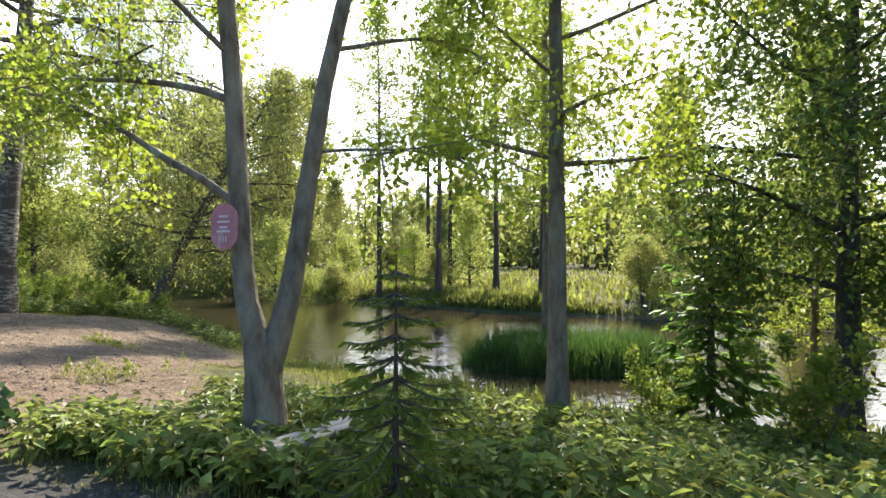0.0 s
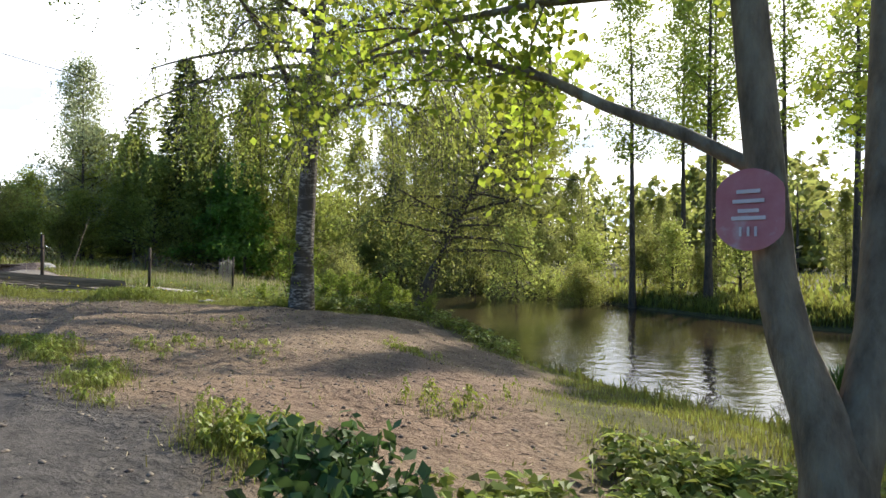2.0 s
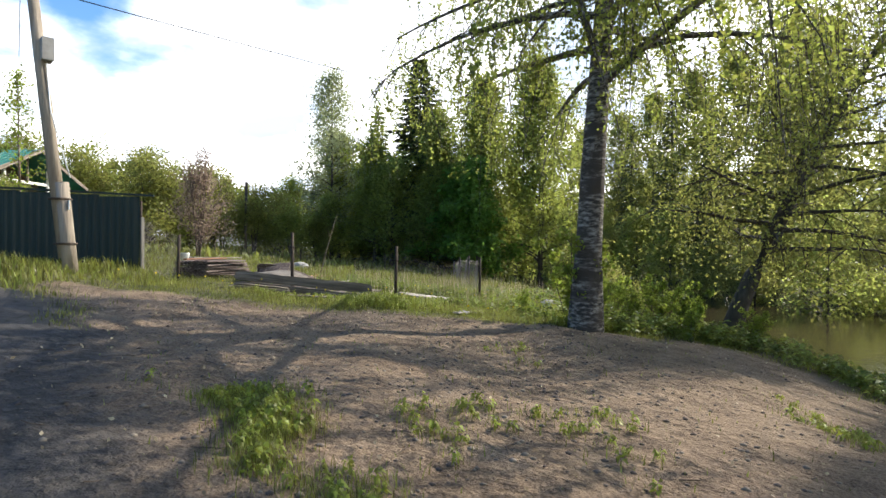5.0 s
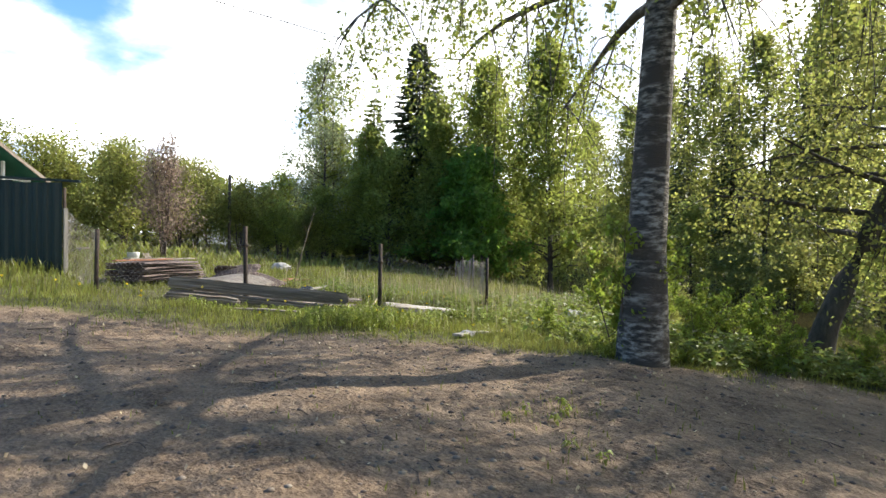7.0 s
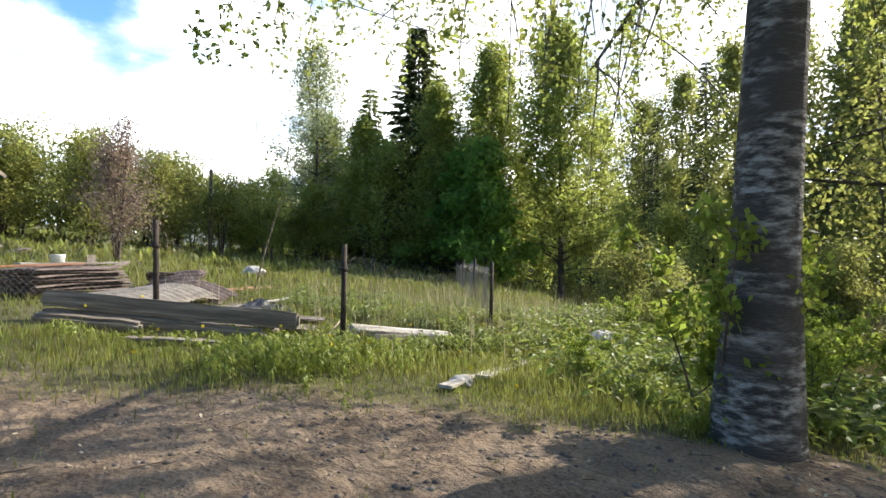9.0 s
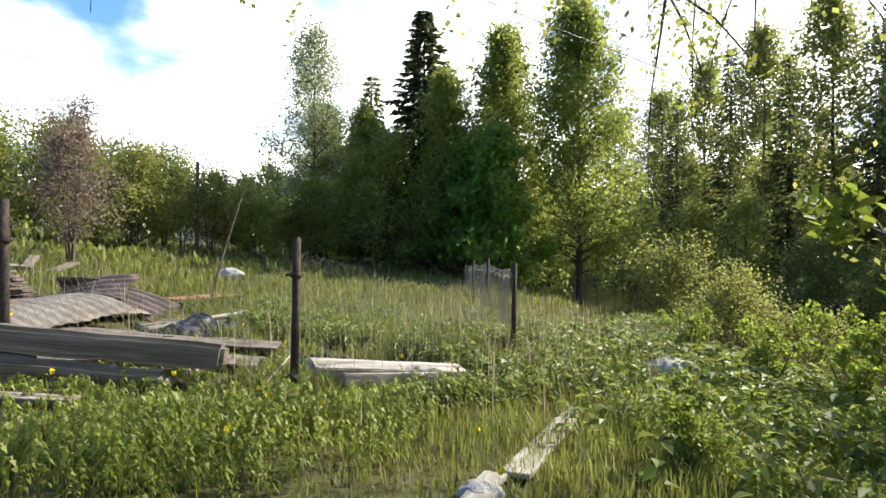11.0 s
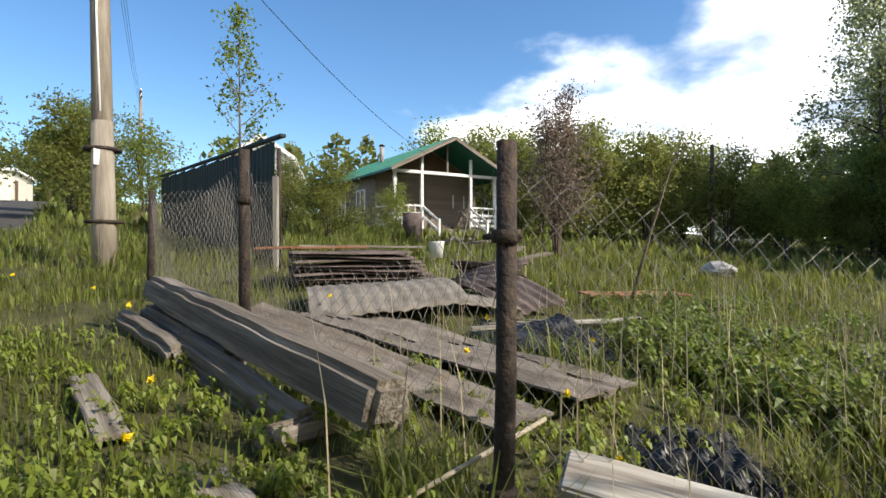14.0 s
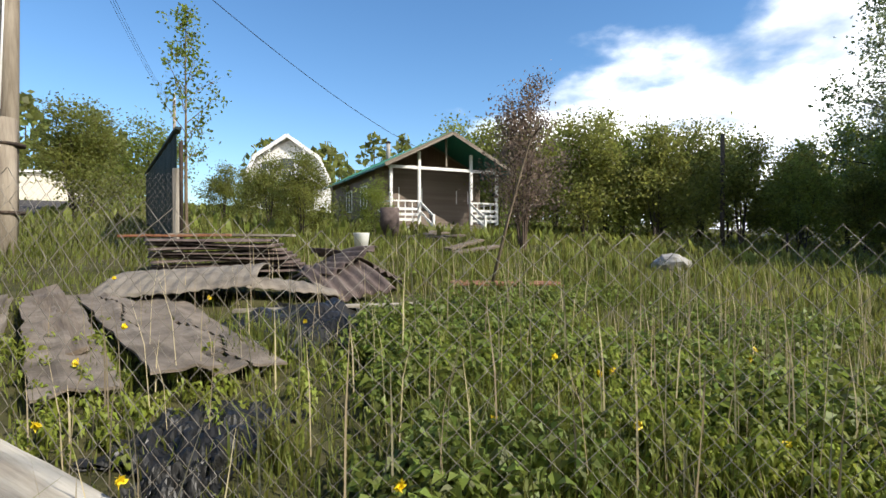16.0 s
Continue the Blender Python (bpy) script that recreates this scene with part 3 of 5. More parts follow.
for x, y, r, k in ((-38, 17.5, 60, 1.05), (-37.5, 20.6, 120, 0.95), (-39, 23.2, 200, 0.9), (-36.5, 24.5, 10, 0.7), (-41, 15.5, 250, 1.25), (-42, 20, 310, 1.2), (-40, 11.8, 33, 1.1), (-27.5, 6.6, 95, 0.5), (-29, 4.6, 170, 0.5), (-27.5, -1.5, 70, 0.8), (-31, 1.5, 140, 0.45), (-25.4, -3.2, 222, 0.75), (-34, 3, 290, 0.42), (-36.5, -1, 15, 0.5), (-31.5, -5.0, 118, 0.9), (-39, 3.5, 277, 0.5), (-42, 10, 300, 1.2)):
    stand(hedge, x, y, r, k)
light_bush = tree("bush", "light green garden shrub", (-39.5, 16.2), 4.4, 0.05, 2.2, LEAF_BIRCH, 48, leaves=5200, leaf=0.145, clear=0.1, limbs=30, pitch=0.8, stems=4, shape=0.5, fuzz=0.3, group="garden bushes")
for x, y, r, k in ((-36, 22.3, 77, 0.8), (-41, 18, 160, 1.2), (-45, 22, 60, 1.3), (-29.5, 8, 10, 0.4), (-33, -3.2, 200, 0.9), (-44, 13, 250, 1.3), (-36, 28, 111, 0.7), (-50, 6, 80, 1.6), (-44, -4, 300, 0.35)):
    stand(light_bush, x, y, r, k)
tree("plum_bush", "tall reddish many-stemmed shrub with sparse leaves", (-27.2, 12.9), 4.3, 0.035, 1.5, LEAF_PURPLE, 49, leaves=6500, leaf=0.08, clear=0.16, limbs=90, pitch=1.0, stems=9, shape=0.4, fuzz=0.25, bark=TWIG, sides=4)
tree("young_tree", "slender young tree with thin yellow-green leaves", (-22.8, 6.5), 4.9, 0.045, 1.0, LEAF_LIGHT, 50, leaves=1200, leaf=0.09, clear=0.3, limbs=22, pitch=0.95, fuzz=0.22, bark=BARK)

# the wood beyond the water
far_alder = tree("alder_tree", "tall woodland tree on the far bank", (-12, 41), 15.5, 0.15, 3.2, LEAF_OLIVE2, 51, leaves=11500, leaf=0.24, clear=0.1, limbs=44, pitch=0.6, fuzz=0.25, group="far bank trees")
for x, y, r, k in ((-16.5, 45.5, 40, 1.1), (-21, 50, 100, 1.15), (-7.5, 38.5, 160, 0.5), (-3.5, 43, 220, 0.4), (-27, 56, 280, 1.2), (-33, 62, 10, 1.2), (-12, 50, 320, 1.25), (8, 40, 75, 0.4), (14, 34, 130, 0.85), (20, 30, 185, 0.95), (26, 26, 245, 1.0), (-40, 66, 200, 1.2), (18, 42, 300, 1.1), (-2, 55, 90, 0.5)):
    stand(far_alder, x, y, r, k)
far_spruce = spruce("spruce_tree", "narrow spruce in the far wood", (-13.2, 43.5), 17, 2.3, 52, sprays=5000, size=0.9, group="far bank trees")
for x, y, r, k in ((-14, 47, 50, 1.05), (-19, 47.5, 120, 0.9), (-24, 53, 33, 1.1), (-30, 58, 200, 1.0), (-34, 64, 77, 0.95), (24, 33, 20, 0.9), (30, 30, 60, 1.0), (28, 38, 110, 0.9)):
    stand(far_spruce, x, y, r, k)
for x, y, r, k in ((-9, 29.6, 10, 0.75), (-12.5, 33, 60, 0.8), (-15.5, 36.6, 120, 0.85), (-5.5, 28.4, 200, 0.6), (-19.5, 41, 250, 0.9), (-24, 45.8, 310, 0.95), (1.5, 31, 35, 0.7), (-1.5, 29, 150, 0.5), (10, 27, 95, 0.7), (16, 24.5, 15, 0.8), (-28.5, 51, 180, 1.0)):
    stand(dark_tree if r % 20 else hedge, x, y, r, k)
bare = tree("pine_tree", "tall thin bare-stemmed tree on the far bank", (0.4, 31.5), 18, 0.16, 2.3, LEAF_LIGHT, 53, leaves=6500, leaf=0.17, clear=0.42, limbs=40, fuzz=0.25)
islet_tree = tree("alder_tree", "slender dark-stemmed alder on the river islet", (2.55, 13.5), 12.5, 0.12, 2.6, LEAF_ALDER, 58, leaves=12000, leaf=0.11, clear=0.24, limbs=36, pitch=0.4, fuzz=0.2, bark=BARK, sides=8)
for x, y, r, k in ((-0.2, 26.3, 20, 1.0), (2.6, 26.8, 160, 0.95), (4.6, 25.6, 310, 0.9)):
    stand(bare, x, y, r, k)
stand(bare, -0.9, 33.5, 70, 1.0)
stand(bare, -3.2, 27.8, 200, 0.95)
stand(bare, 6.5, 30.5, 140, 0.95)
for x, y, r, k in ((-2.7, 29.2, 12, 0.6), (-5.5, 31.6, 95, 0.7), (-9.0, 35.0, 170, 0.75), (-0.3, 28.2, 250, 0.45), (8.2, 22.6, 310, 0.6), (11.2, 21.2, 50, 0.7), (14.5, 21.5, 130, 0.8), (-13.0, 39.0, 210, 0.8), (-7.6, 31.2, 33, 0.5), (-11, 36, 66, 0.6)):
    stand(light_bush if r % 2 else hedge, x, y, r, k)
# near bank, upstream
for x, y, r, k in ((8.2, 7.6, 60, 0.95), (7.0, 3.6, 190, 0.9), (11.5, 9.0, 300, 1.1), (10.5, 3.0, 20, 1.0), (6.2, 9.2, 110, 0.8), (14, 5, 240, 1.1)):
    stand(slim, x, y, r, k)
spruce("spruce_tree", "young soft green spruce on the shady bank", (3.5, 7.2), 4.0, 0.85, 57, sprays=9000, size=0.26, mat=LEAF_MAPLE)
stand(dark_tree, 5.6, 4.5, 300, 0.4)
stand(dark_tree, 5.0, 2.8, 60, 0.3)
stand(dark_tree, 6.6, 6.6, 40, 0.62)
stand(dark_tree, 9.5, 6.0, 140, 0.8)
stand(dark_tree, 13, 8.0, 240, 0.9)

# low shrubs on the bank
willow = tree("willow_bush", "round grey-green willow bush on the river bank", (-16, 23.4), 2.3, 0.025, 1.35, LEAF_OLIVE, 54, leaves=7000, leaf=0.08, clear=0.05, limbs=40, pitch=0.8, stems=6, shape=0.4, fuzz=0.3, bark=TWIG, sides=4, group="bank bushes")
for x, y, r, k in ((-13.6, 20.6, 50, 0.8), (-12.4, 19.2, 130, 0.6), (-17.5, 26.5, 210, 0.9)):
    stand(willow, x, y, r, k)
shrub = tree("shrub", "yellow-green leafy shrub beside the birch", (-10.02, 12.2), 1.7, 0.016, 0.42, LEAF_LIGHT, 55, leaves=2600, leaf=0.075, clear=0.1, limbs=34, pitch=0.9, stems=6, shape=0.4, fuzz=0.3, bark=TWIG, sides=4, group="bank shrubs")
for x, y, r, k in ((-10.65, 14.3, 40, 0.62), (-9.7, 13.9, 100, 0.62), (-9.0, 14.9, 160, 0.7), (-8.6, 13.9, 270, 0.45), (-10.0, 16.0, 220, 0.8), (-11.3, 16.5, 290, 0.75), (-10.4, 18.2, 15, 0.9), (-12.2, 16.9, 80, 0.6), (-8.0, 15.6, 300, 0.5), (-11.6, 13.2, 210, 0.4), (2.9, 4.4, 10, 0.7), (4.0, 3.4, 100, 0.75), (2.3, 5.9, 190, 0.6), (-13.4, 17.6, 60, 0.55), (3.4, 2.4, 250, 0.6)):
    stand(shrub, x, y, r, k)
dark_shrub = tree("shrub", "low dark-leaved shrub at the edge of the dirt", (-3.2, 3.6), 0.34, 0.012, 0.34, HERB_DARK, 56, leaves=1500, leaf=0.085, clear=0.05, limbs=24, pitch=0.7, stems=4, shape=0.4, fuzz=0.3, bark=TWIG, sides=4)

# ---- far woods all round the horizon ----
rw = rng_of(70)
C, T = [], []
for j in range(430):
    a = rw.uniform(0, 2 * np.pi) if j < 300 else rw.uniform(0.9, 2.6)
    d = rw.uniform(66, 115)
    x, y = -10 + d * np.cos(a), 12 + d * np.sin(a)
    if line_distance(np.array(x), np.array(y), RIVER) < 9 or line_distance(np.array(x), np.array(y), ROAD) < 7:
        continue
    h, w, z = rw.uniform(6, 11) if j < 300 else rw.uniform(10, 17), rw.uniform(2.6, 4.6), float(height(x, y))
    n = 260
    u = rw.uniform(0.05, 1, n)
    th, rr = rw.uniform(0, 6.28, n), np.sqrt(rw.uniform(0.2, 1, n)) * w * (np.sin(np.pi * np.minimum(u * 0.82 + 0.18, 1)) ** 0.8)
    C.append(np.stack([x + np.cos(th) * rr, y + np.sin(th) * rr, z + u * h], 1) + rw.normal(size=(n, 3)) * 0.3)
    T.append((np.array([(x, y, z - 0.3), (x, y, z + h * 0.8)]), np.array([0.2, 0.05])))
woods = new("far_woods")
tagged(woods, "mixed green woods round the horizon", "woods", kind="stuff")
part("crown", mesh_of("crown", *leaves_at(np.vstack(C), 1.15, rw), LEAF_OLIVE2), woods)
part("trunk", mesh_of("trunk", *tubes(T, 4), BARK_DARK), woods)


# ---- grass and herbs ----
WALK = np.array([(0, 0), (-3.6, 2.5), (-4.6, 3.3), (-8.2, 7.4), (-10.4, 9.7), (-12, 11), (-12.7, 13), (-13.2, 14.6)], float)


def scatter(rng, n, x0, x1, y0, y1, keep):
    out = []
    have = 0
    while have < n:
        x, y = rng.uniform(x0, x1, n * 2), rng.uniform(y0, y1, n * 2)
        k = keep(x, y) > rng.uniform(0, 1, n * 2)
        out.append(np.stack([x[k], y[k]], 1))
        have += k.sum()
    return np.vstack(out)[:n]


def blades(xy, tall, width, rng, lean=0.45):
    """Bent grass blades of two pieces each, tapering to the tip."""
    n = len(xy)
    z = height(xy[:, 0], xy[:, 1]) - 0.015
    p = np.column_stack([xy, z])
    a = rng.uniform(0, 6.28, n)
    d = np.stack([np.cos(a), np.sin(a), 0 * a], 1)
    s = np.stack([-np.sin(a), np.cos(a), 0 * a], 1)
    h = (np.asarray(tall) * rng.uniform(0.45, 1.25, n))[:, None]
    b = h * lean * rng.uniform(0.1, 1.3, (n, 1))
    w = np.asarray(width).reshape(-1, 1) * rng.uniform(0.7, 1.3, (n, 1)) / 2
    up = np.array([[0, 0, 1.0]])
    m = p + d * b * 0.3 + up * h * 0.6
    t = p + d * b + up * h * 0.97
    v = np.stack([p - s * w, p + s * w, m - s * w * 0.8, m + s * w * 0.8, t - s * w * 0.1, t + s * w * 0.1], 1).reshape(-1, 3)
    i = np.arange(n)[:, None] * 6
    f = np.concatenate([i + [[0, 1, 3, 2]], i + [[2, 3, 5, 4]]], 0)
    return v, f


def turf(x, y):
    """How much grass grows: none on road and water, little on the bare earth."""
    g = (1 - road_mask(x, y)) * (1 - 0.985 * dirt_mask(x, y))
    return g * (height(x, y) > WATER + 0.08)


HEAP = np.array([(-20.4, 9.2), (-18.6, 8.4), (-16.5, 8.1), (-14.0, 10.1), (-13.9, 11.6), (-13.6, 13.2), (-13.8, 14.0), (-14.6, 14.0), (-16.4, 13.0), (-19.0, 12.6), (-20.4, 11.4)], float)


def heap(x, y):
    """Where timber and rubbish keep the growth down."""
    return step(-0.25, 0.35, inside(x, y, HEAP) + 0.25 * wobble(x, y, 2.3, 8))


def tufty(x, y):
    return 0.35 + 0.65 * step(-0.5, 0.6, wobble(x, y, 1.6, 7))


def tall_grass(x, y):
    field = step(-1.0, 1.5, -(x + 12.0) + 0 * y)
    edge = step(0.0, 2.2, -inside(x, y, DIRT)) * step(0.0, 1.6, line_distance(x, y, ROAD) - 2.2)
    return (0.10 + 0.15 * edge) * (0.75 + 0.25 * field) * (0.8 + 0.35 * wobble(x, y, 0.9, 4)) * (1 - 0.5 * heap(x, y))


rg = rng_of(80)
near_xy = scatter(rg, 160000, -26, 5, -4, 24, lambda x, y: turf(x, y) * tufty(x, y) * (1 - 0.4 * heap(x, y)) * np.exp(-(line_distance(x, y, WALK) / 5.6) ** 1.4))
tagged(new("grass", mesh_of("grass", *blades(near_xy, tall_grass(near_xy[:, 0], near_xy[:, 1]), 0.009, rg), GRASS)), "long fresh green meadow grass", "grass", kind="stuff")
mid_xy = scatter(rg, 75000, -50, 14, -22, 34, lambda x, y: turf(x, y) * tufty(x, y) * np.exp(-(line_distance(x, y, WALK) / 17) ** 2) * step(5, 9, line_distance(x, y, WALK)) * (1 - 0.85 * heap(x, y)) * (1 - dirt_mask(x, y)))
tagged(new("grass", mesh_of("grass", *blades(mid_xy, 0.24 * tufty(mid_xy[:, 0], mid_xy[:, 1]) + 0.05, 0.032, rg), GRASS)), "green grass of the field farther off", "grass", kind="stuff")
far_xy = scatter(rg, 26000, -80, 60, -50, 75, lambda x, y: turf(x, y) * np.exp(-(line_distance(x, y, WALK) / 40) ** 2) * step(13, 18, line_distance(x, y, WALK)))
tagged(new("grass", mesh_of("grass", *blades(far_xy, 0.4, 0.16, rg), GRASS)), "rough grass on the far banks", "grass", kind="stuff")
isle_xy = scatter(rg, 6000, 0, 6, 10.5, 14.6, lambda x, y: 1.0 * (np.hypot((x - 3.0) / 2.6, (y - 12.6) / 1.5) < 1.0))
tagged(new("sedge", mesh_of("sedge", *blades(isle_xy, 0.5, 0.022, rg, 0.4), SEDGE)), "tall dark green sedge on the river islet", "grass", kind="stuff")
bank_xy = scatter(rg, 9000, -16, 14, 20, 34, lambda x, y: step(7.6, 6.3, np.abs(line_distance(x, y, RIVER))) * (height(x, y) > WATER + 0.1))
tagged(new("sedge", mesh_of("sedge", *blades(bank_xy, 0.36, 0.04, rg, 0.5), GRASS)), "bright tall grass on the far river bank", "grass", kind="stuff")
dry_xy = scatter(rg, 1500, -22, -12.8, 11, 22, lambda x, y: np.exp(-(np.hypot(x + 15.8, y - 16.4) / 2.6) ** 2) + 0.12)
tagged(new("dry_stalks", mesh_of("dry_stalks", *blades(dry_xy, 0.62, 0.007, rg, 0.18), DRY_GRASS)), "pale dry stalks of last year's grass", "grass", kind="stuff")

clump_at = np.array([(-14.6, 11.72), (-14.3, 11.72), (-14.05, 12.05), (-16.35, 12.3), (-16.15, 12.5), (-13.9, 12.9), (-13.75, 13.3), (-13.6, 12.5), (-15.0, 13.2), (-15.6, 13.9), (-16.8, 13.6), (-17.6, 14.4)])
ck = np.repeat(clump_at, 70, 0)
ck = ck + rg.normal(size=ck.shape) * 0.085
tagged(new("grass_clumps", mesh_of("grass_clumps", *blades(ck, 0.27, 0.011, rg, 0.9), GRASS)), "lush tufts of broad-bladed grass by the fence", "grass", kind="stuff")


def herbs(xy, tall, size, rng, per=9):
    """Leafy herbs: a thin stem and pairs of broad leaves that spread from it, the largest on top."""
    n = len(xy)
    z = height(xy[:, 0], xy[:, 1])
    h = np.asarray(tall) * rng.uniform(0.5, 1.15, n)
    V, F = [], []
    base = np.column_stack([xy, z])
    sway = rng.normal(size=(n, 2)) * 0.12 * h[:, None]
    for j in range(per):
        k = 1 - 0.75 * (j / per)
        a = rng.uniform(0, 6.28, n)
        out = np.stack([np.cos(a), np.sin(a), rng.uniform(-0.45, 0.35, n)], 1)
        out /= np.linalg.norm(out, axis=1, keepdims=True)
        side = np.stack([-np.sin(a), np.cos(a), rng.normal(size=n) * 0.35], 1)
        c = base + np.column_stack([sway * k, h * k])
        L = (size * rng.uniform(0.55, 1.2, n))[:, None]
        c = c + out * L * 0.15
        v = np.stack([c, c + out * L * 0.45 + side * L * 0.27 + [0, 0, 0.01], c + out * L - [0, 0, 0.02], c + out * L * 0.45 - side * L * 0.27 + [0, 0, 0.01]], 1)
        F.append(len(V) * 4 * n + np.arange(4 * n).reshape(n, 4))
        V.append(v.reshape(-1, 3))
    sv, sf = blades(xy, h, 0.006, rng, 0.1)
    F.append(sf + len(V) * 4 * n)
    V.append(sv)
    return np.vstack(V), np.vstack(F)


goutweed = scatter(rg, 4300, -3.2, 5, 1.0, 5.6, lambda x, y: turf(x, y) * (1 - dirt_mask(x, y)) * step(0.1, 0.7, line_distance(x, y, ROAD) - 2.0) * (line_distance(x, y, WALK) > 0.5))
tagged(new("ground_elder", mesh_of("ground_elder", *herbs(goutweed, 0.42 - 0.2 * step(2.6, 3.8, goutweed[:, 1]), 0.1, rg, 10), HERB)), "dense broad-leaved ground elder under the trees", "plants", kind="stuff")
nettles = scatter(rg, 6000, -17.5, -9.5, 8, 17.5, lambda x, y: turf(x, y) * (1 - dirt_mask(x, y)) * (1 - 0.72 * heap(x, y)) * step(0.1, 0.7, wobble(x, y, 0.8, 9) + 0.45) * step(5.0, 2.0, line_distance(x, y, WALK)) * (line_distance(x, y, WALK) > 0.3))
tagged(new("weeds", mesh_of("weeds", *herbs(nettles, 0.24 * (1 - 0.55 * heap(nettles[:, 0], nettles[:, 1])), 0.042, rg, 16), HERB_LIGHT)), "fresh green nettles and meadow herbs", "plants", kind="stuff")
bank_herbs = scatter(rg, 3000, -16, -5, 11, 26, lambda x, y: turf(x, y) * (1 - dirt_mask(x, y)) * step(11.5, 8, line_distance(x, y, RIVER)))
tagged(new("weeds", mesh_of("weeds", *herbs(bank_herbs, 0.34, 0.12, rg, 9), HERB)), "broad-leaved herbs on the river bank", "plants", kind="stuff")
forbs = scatter(rg, 8500, -21, -13.4, 11.5, 19, lambda x, y: turf(x, y) * step(-0.3, 0.5, wobble(x, y, 1.7, 12)) * (1 - heap(x, y)) * step(7, 2, line_distance(x, y, WALK)))
tagged(new("weeds", mesh_of("weeds", *herbs(forbs, 0.24, 0.065, rg, 10), HERB)), "broad-leaved meadow herbs among the grass", "plants", kind="stuff")
tufts = scatter(rg, 110, -9.4, -3.2, 4.4, 11.5, lambda x, y: step(0.3, 0.75, wobble(x, y, 1.3, 6)) * dirt_mask(x, y))
strip = scatter(rg, 260, -8.9, -3.9, 3.8, 6.2, lambda x, y: np.exp(-((y - 5.1 + 0.28 * (x + 7.2)) / 0.22) ** 2) * step(-0.2, 0.5, wobble(x, y, 2.1, 5)))
tagged(new("weeds", mesh_of("weeds", *herbs(np.vstack([tufts, strip]), 0.09 + 0.1 * step(-5.6, -4.8, np.vstack([tufts, strip])[:, 0]), 0.05, rg, 12), HERB_LIGHT)), "low weeds on the bare earth", "plants", kind="stuff")
sg = np.repeat(np.vstack([tufts, strip, strip, strip]), 14, 0)
sg = sg + rg.normal(size=sg.shape) * 0.1
tagged(new("grass", mesh_of("grass", *blades(sg, 0.09, 0.005, rg, 0.6), GRASS)), "small tufts of grass on the dirt", "grass", kind="stuff")
dn = scatter(rg, 75, -17, -9.5, 7, 18, lambda x, y: turf(x, y) * (1 - dirt_mask(x, y)))
dz = height(dn[:, 0], dn[:, 1]) + rg.uniform(0.16, 0.3, 75)
petals = np.repeat(np.column_stack([dn, dz]), 14, 0)
tagged(new("dandelions", mesh_of("dandelions", *leaves_at(petals + rg.normal(size=petals.shape) * 0.004, 0.034, rg, -0.8), YELLOW)), "yellow dandelion heads among the grass", "flowers", kind="stuff")


# ---- made things ----
OLD_WOOD = material("weathered timber", ((0.095, 0.075, 0.055), (0.185, 0.152, 0.116), (0.285, 0.245, 0.198)), scale=7, rough=0.9, bump=0.8, bump_scale=26, stretch=(0.1, 2.2, 2.2), spread=(0.36, 0.64), second=((0.07, 0.055, 0.042), 2.0, 0.6))
PALE_WOOD = material("sun-bleached plank", ((0.17, 0.14, 0.11), (0.33, 0.295, 0.245), (0.46, 0.425, 0.37)), scale=7, rough=0.85, bump=0.6, bump_scale=24, stretch=(0.12, 1.6, 1.6), spread=(0.36, 0.62), second=((0.17, 0.14, 0.105), 2.8, 0.57))
GREY_BOARD = material("pale grey board", ((0.2, 0.175, 0.14), (0.33, 0.295, 0.245), (0.42, 0.385, 0.33)), scale=7, rough=0.9, bump=0.7, bump_scale=24, stretch=(0.12, 1.6, 1.6), second=((0.14, 0.12, 0.09), 2.5, 0.58))
BROWN_WOOD = material("brown old boards", ((0.075, 0.055, 0.04), (0.155, 0.12, 0.088), (0.235, 0.19, 0.147)), scale=6, rough=0.92, bump=0.8, bump_scale=24, stretch=(0.14, 1.5, 1.5), second=((0.10, 0.08, 0.055), 1.5, 0.58))
DRY_WOOD = material("dry pale stick", ((0.34, 0.28, 0.19), (0.48, 0.41, 0.3)), scale=9, rough=0.9)
DARK_POST = material("dark rusty pipe", ((0.018, 0.013, 0.011), (0.042, 0.03, 0.023), (0.085, 0.055, 0.036)), scale=16, rough=0.85, bump=0.6, bump_scale=50, metal=0.2)
WIRE = material("dull galvanised wire", ((0.2, 0.175, 0.15), (0.36, 0.33, 0.29)), scale=10, rough=0.6, metal=0.5)
FELT = material("faded brown roofing felt", ((0.085, 0.066, 0.05), (0.165, 0.134, 0.105), (0.245, 0.205, 0.165)), scale=5, rough=0.95, bump=0.5, bump_scale=40, second=((0.10, 0.08, 0.06), 1.8, 0.58))
SLATE = material("weathered corrugated slate", ((0.11, 0.092, 0.074), (0.19, 0.162, 0.13), (0.25, 0.218, 0.178)), scale=5, rough=0.95, bump=0.5, bump_scale=60, second=((0.14, 0.13, 0.09), 2.0, 0.6))
SLATE_DARK = material("dark corrugated roofing", ((0.05, 0.035, 0.03), (0.11, 0.08, 0.07), (0.16, 0.125, 0.11)), scale=5, rough=0.9, bump=0.5)
GREEN_METAL = material("dark green sheet metal", ((0.004, 0.014, 0.011), (0.006, 0.02, 0.015)), scale=2, rough=0.6, bump=0.05, spec=0.5)
ROOF_GREEN = material("green metal roof", ((0.008, 0.12, 0.085), (0.015, 0.17, 0.12)), scale=2, rough=0.4, bump=0.05)
WHITE_PAINT = material("white painted wood", ((0.62, 0.60, 0.56), (0.8, 0.79, 0.76)), scale=6, rough=0.6, bump=0.2, second=((0.5, 0.47, 0.42), 2.0, 0.66))
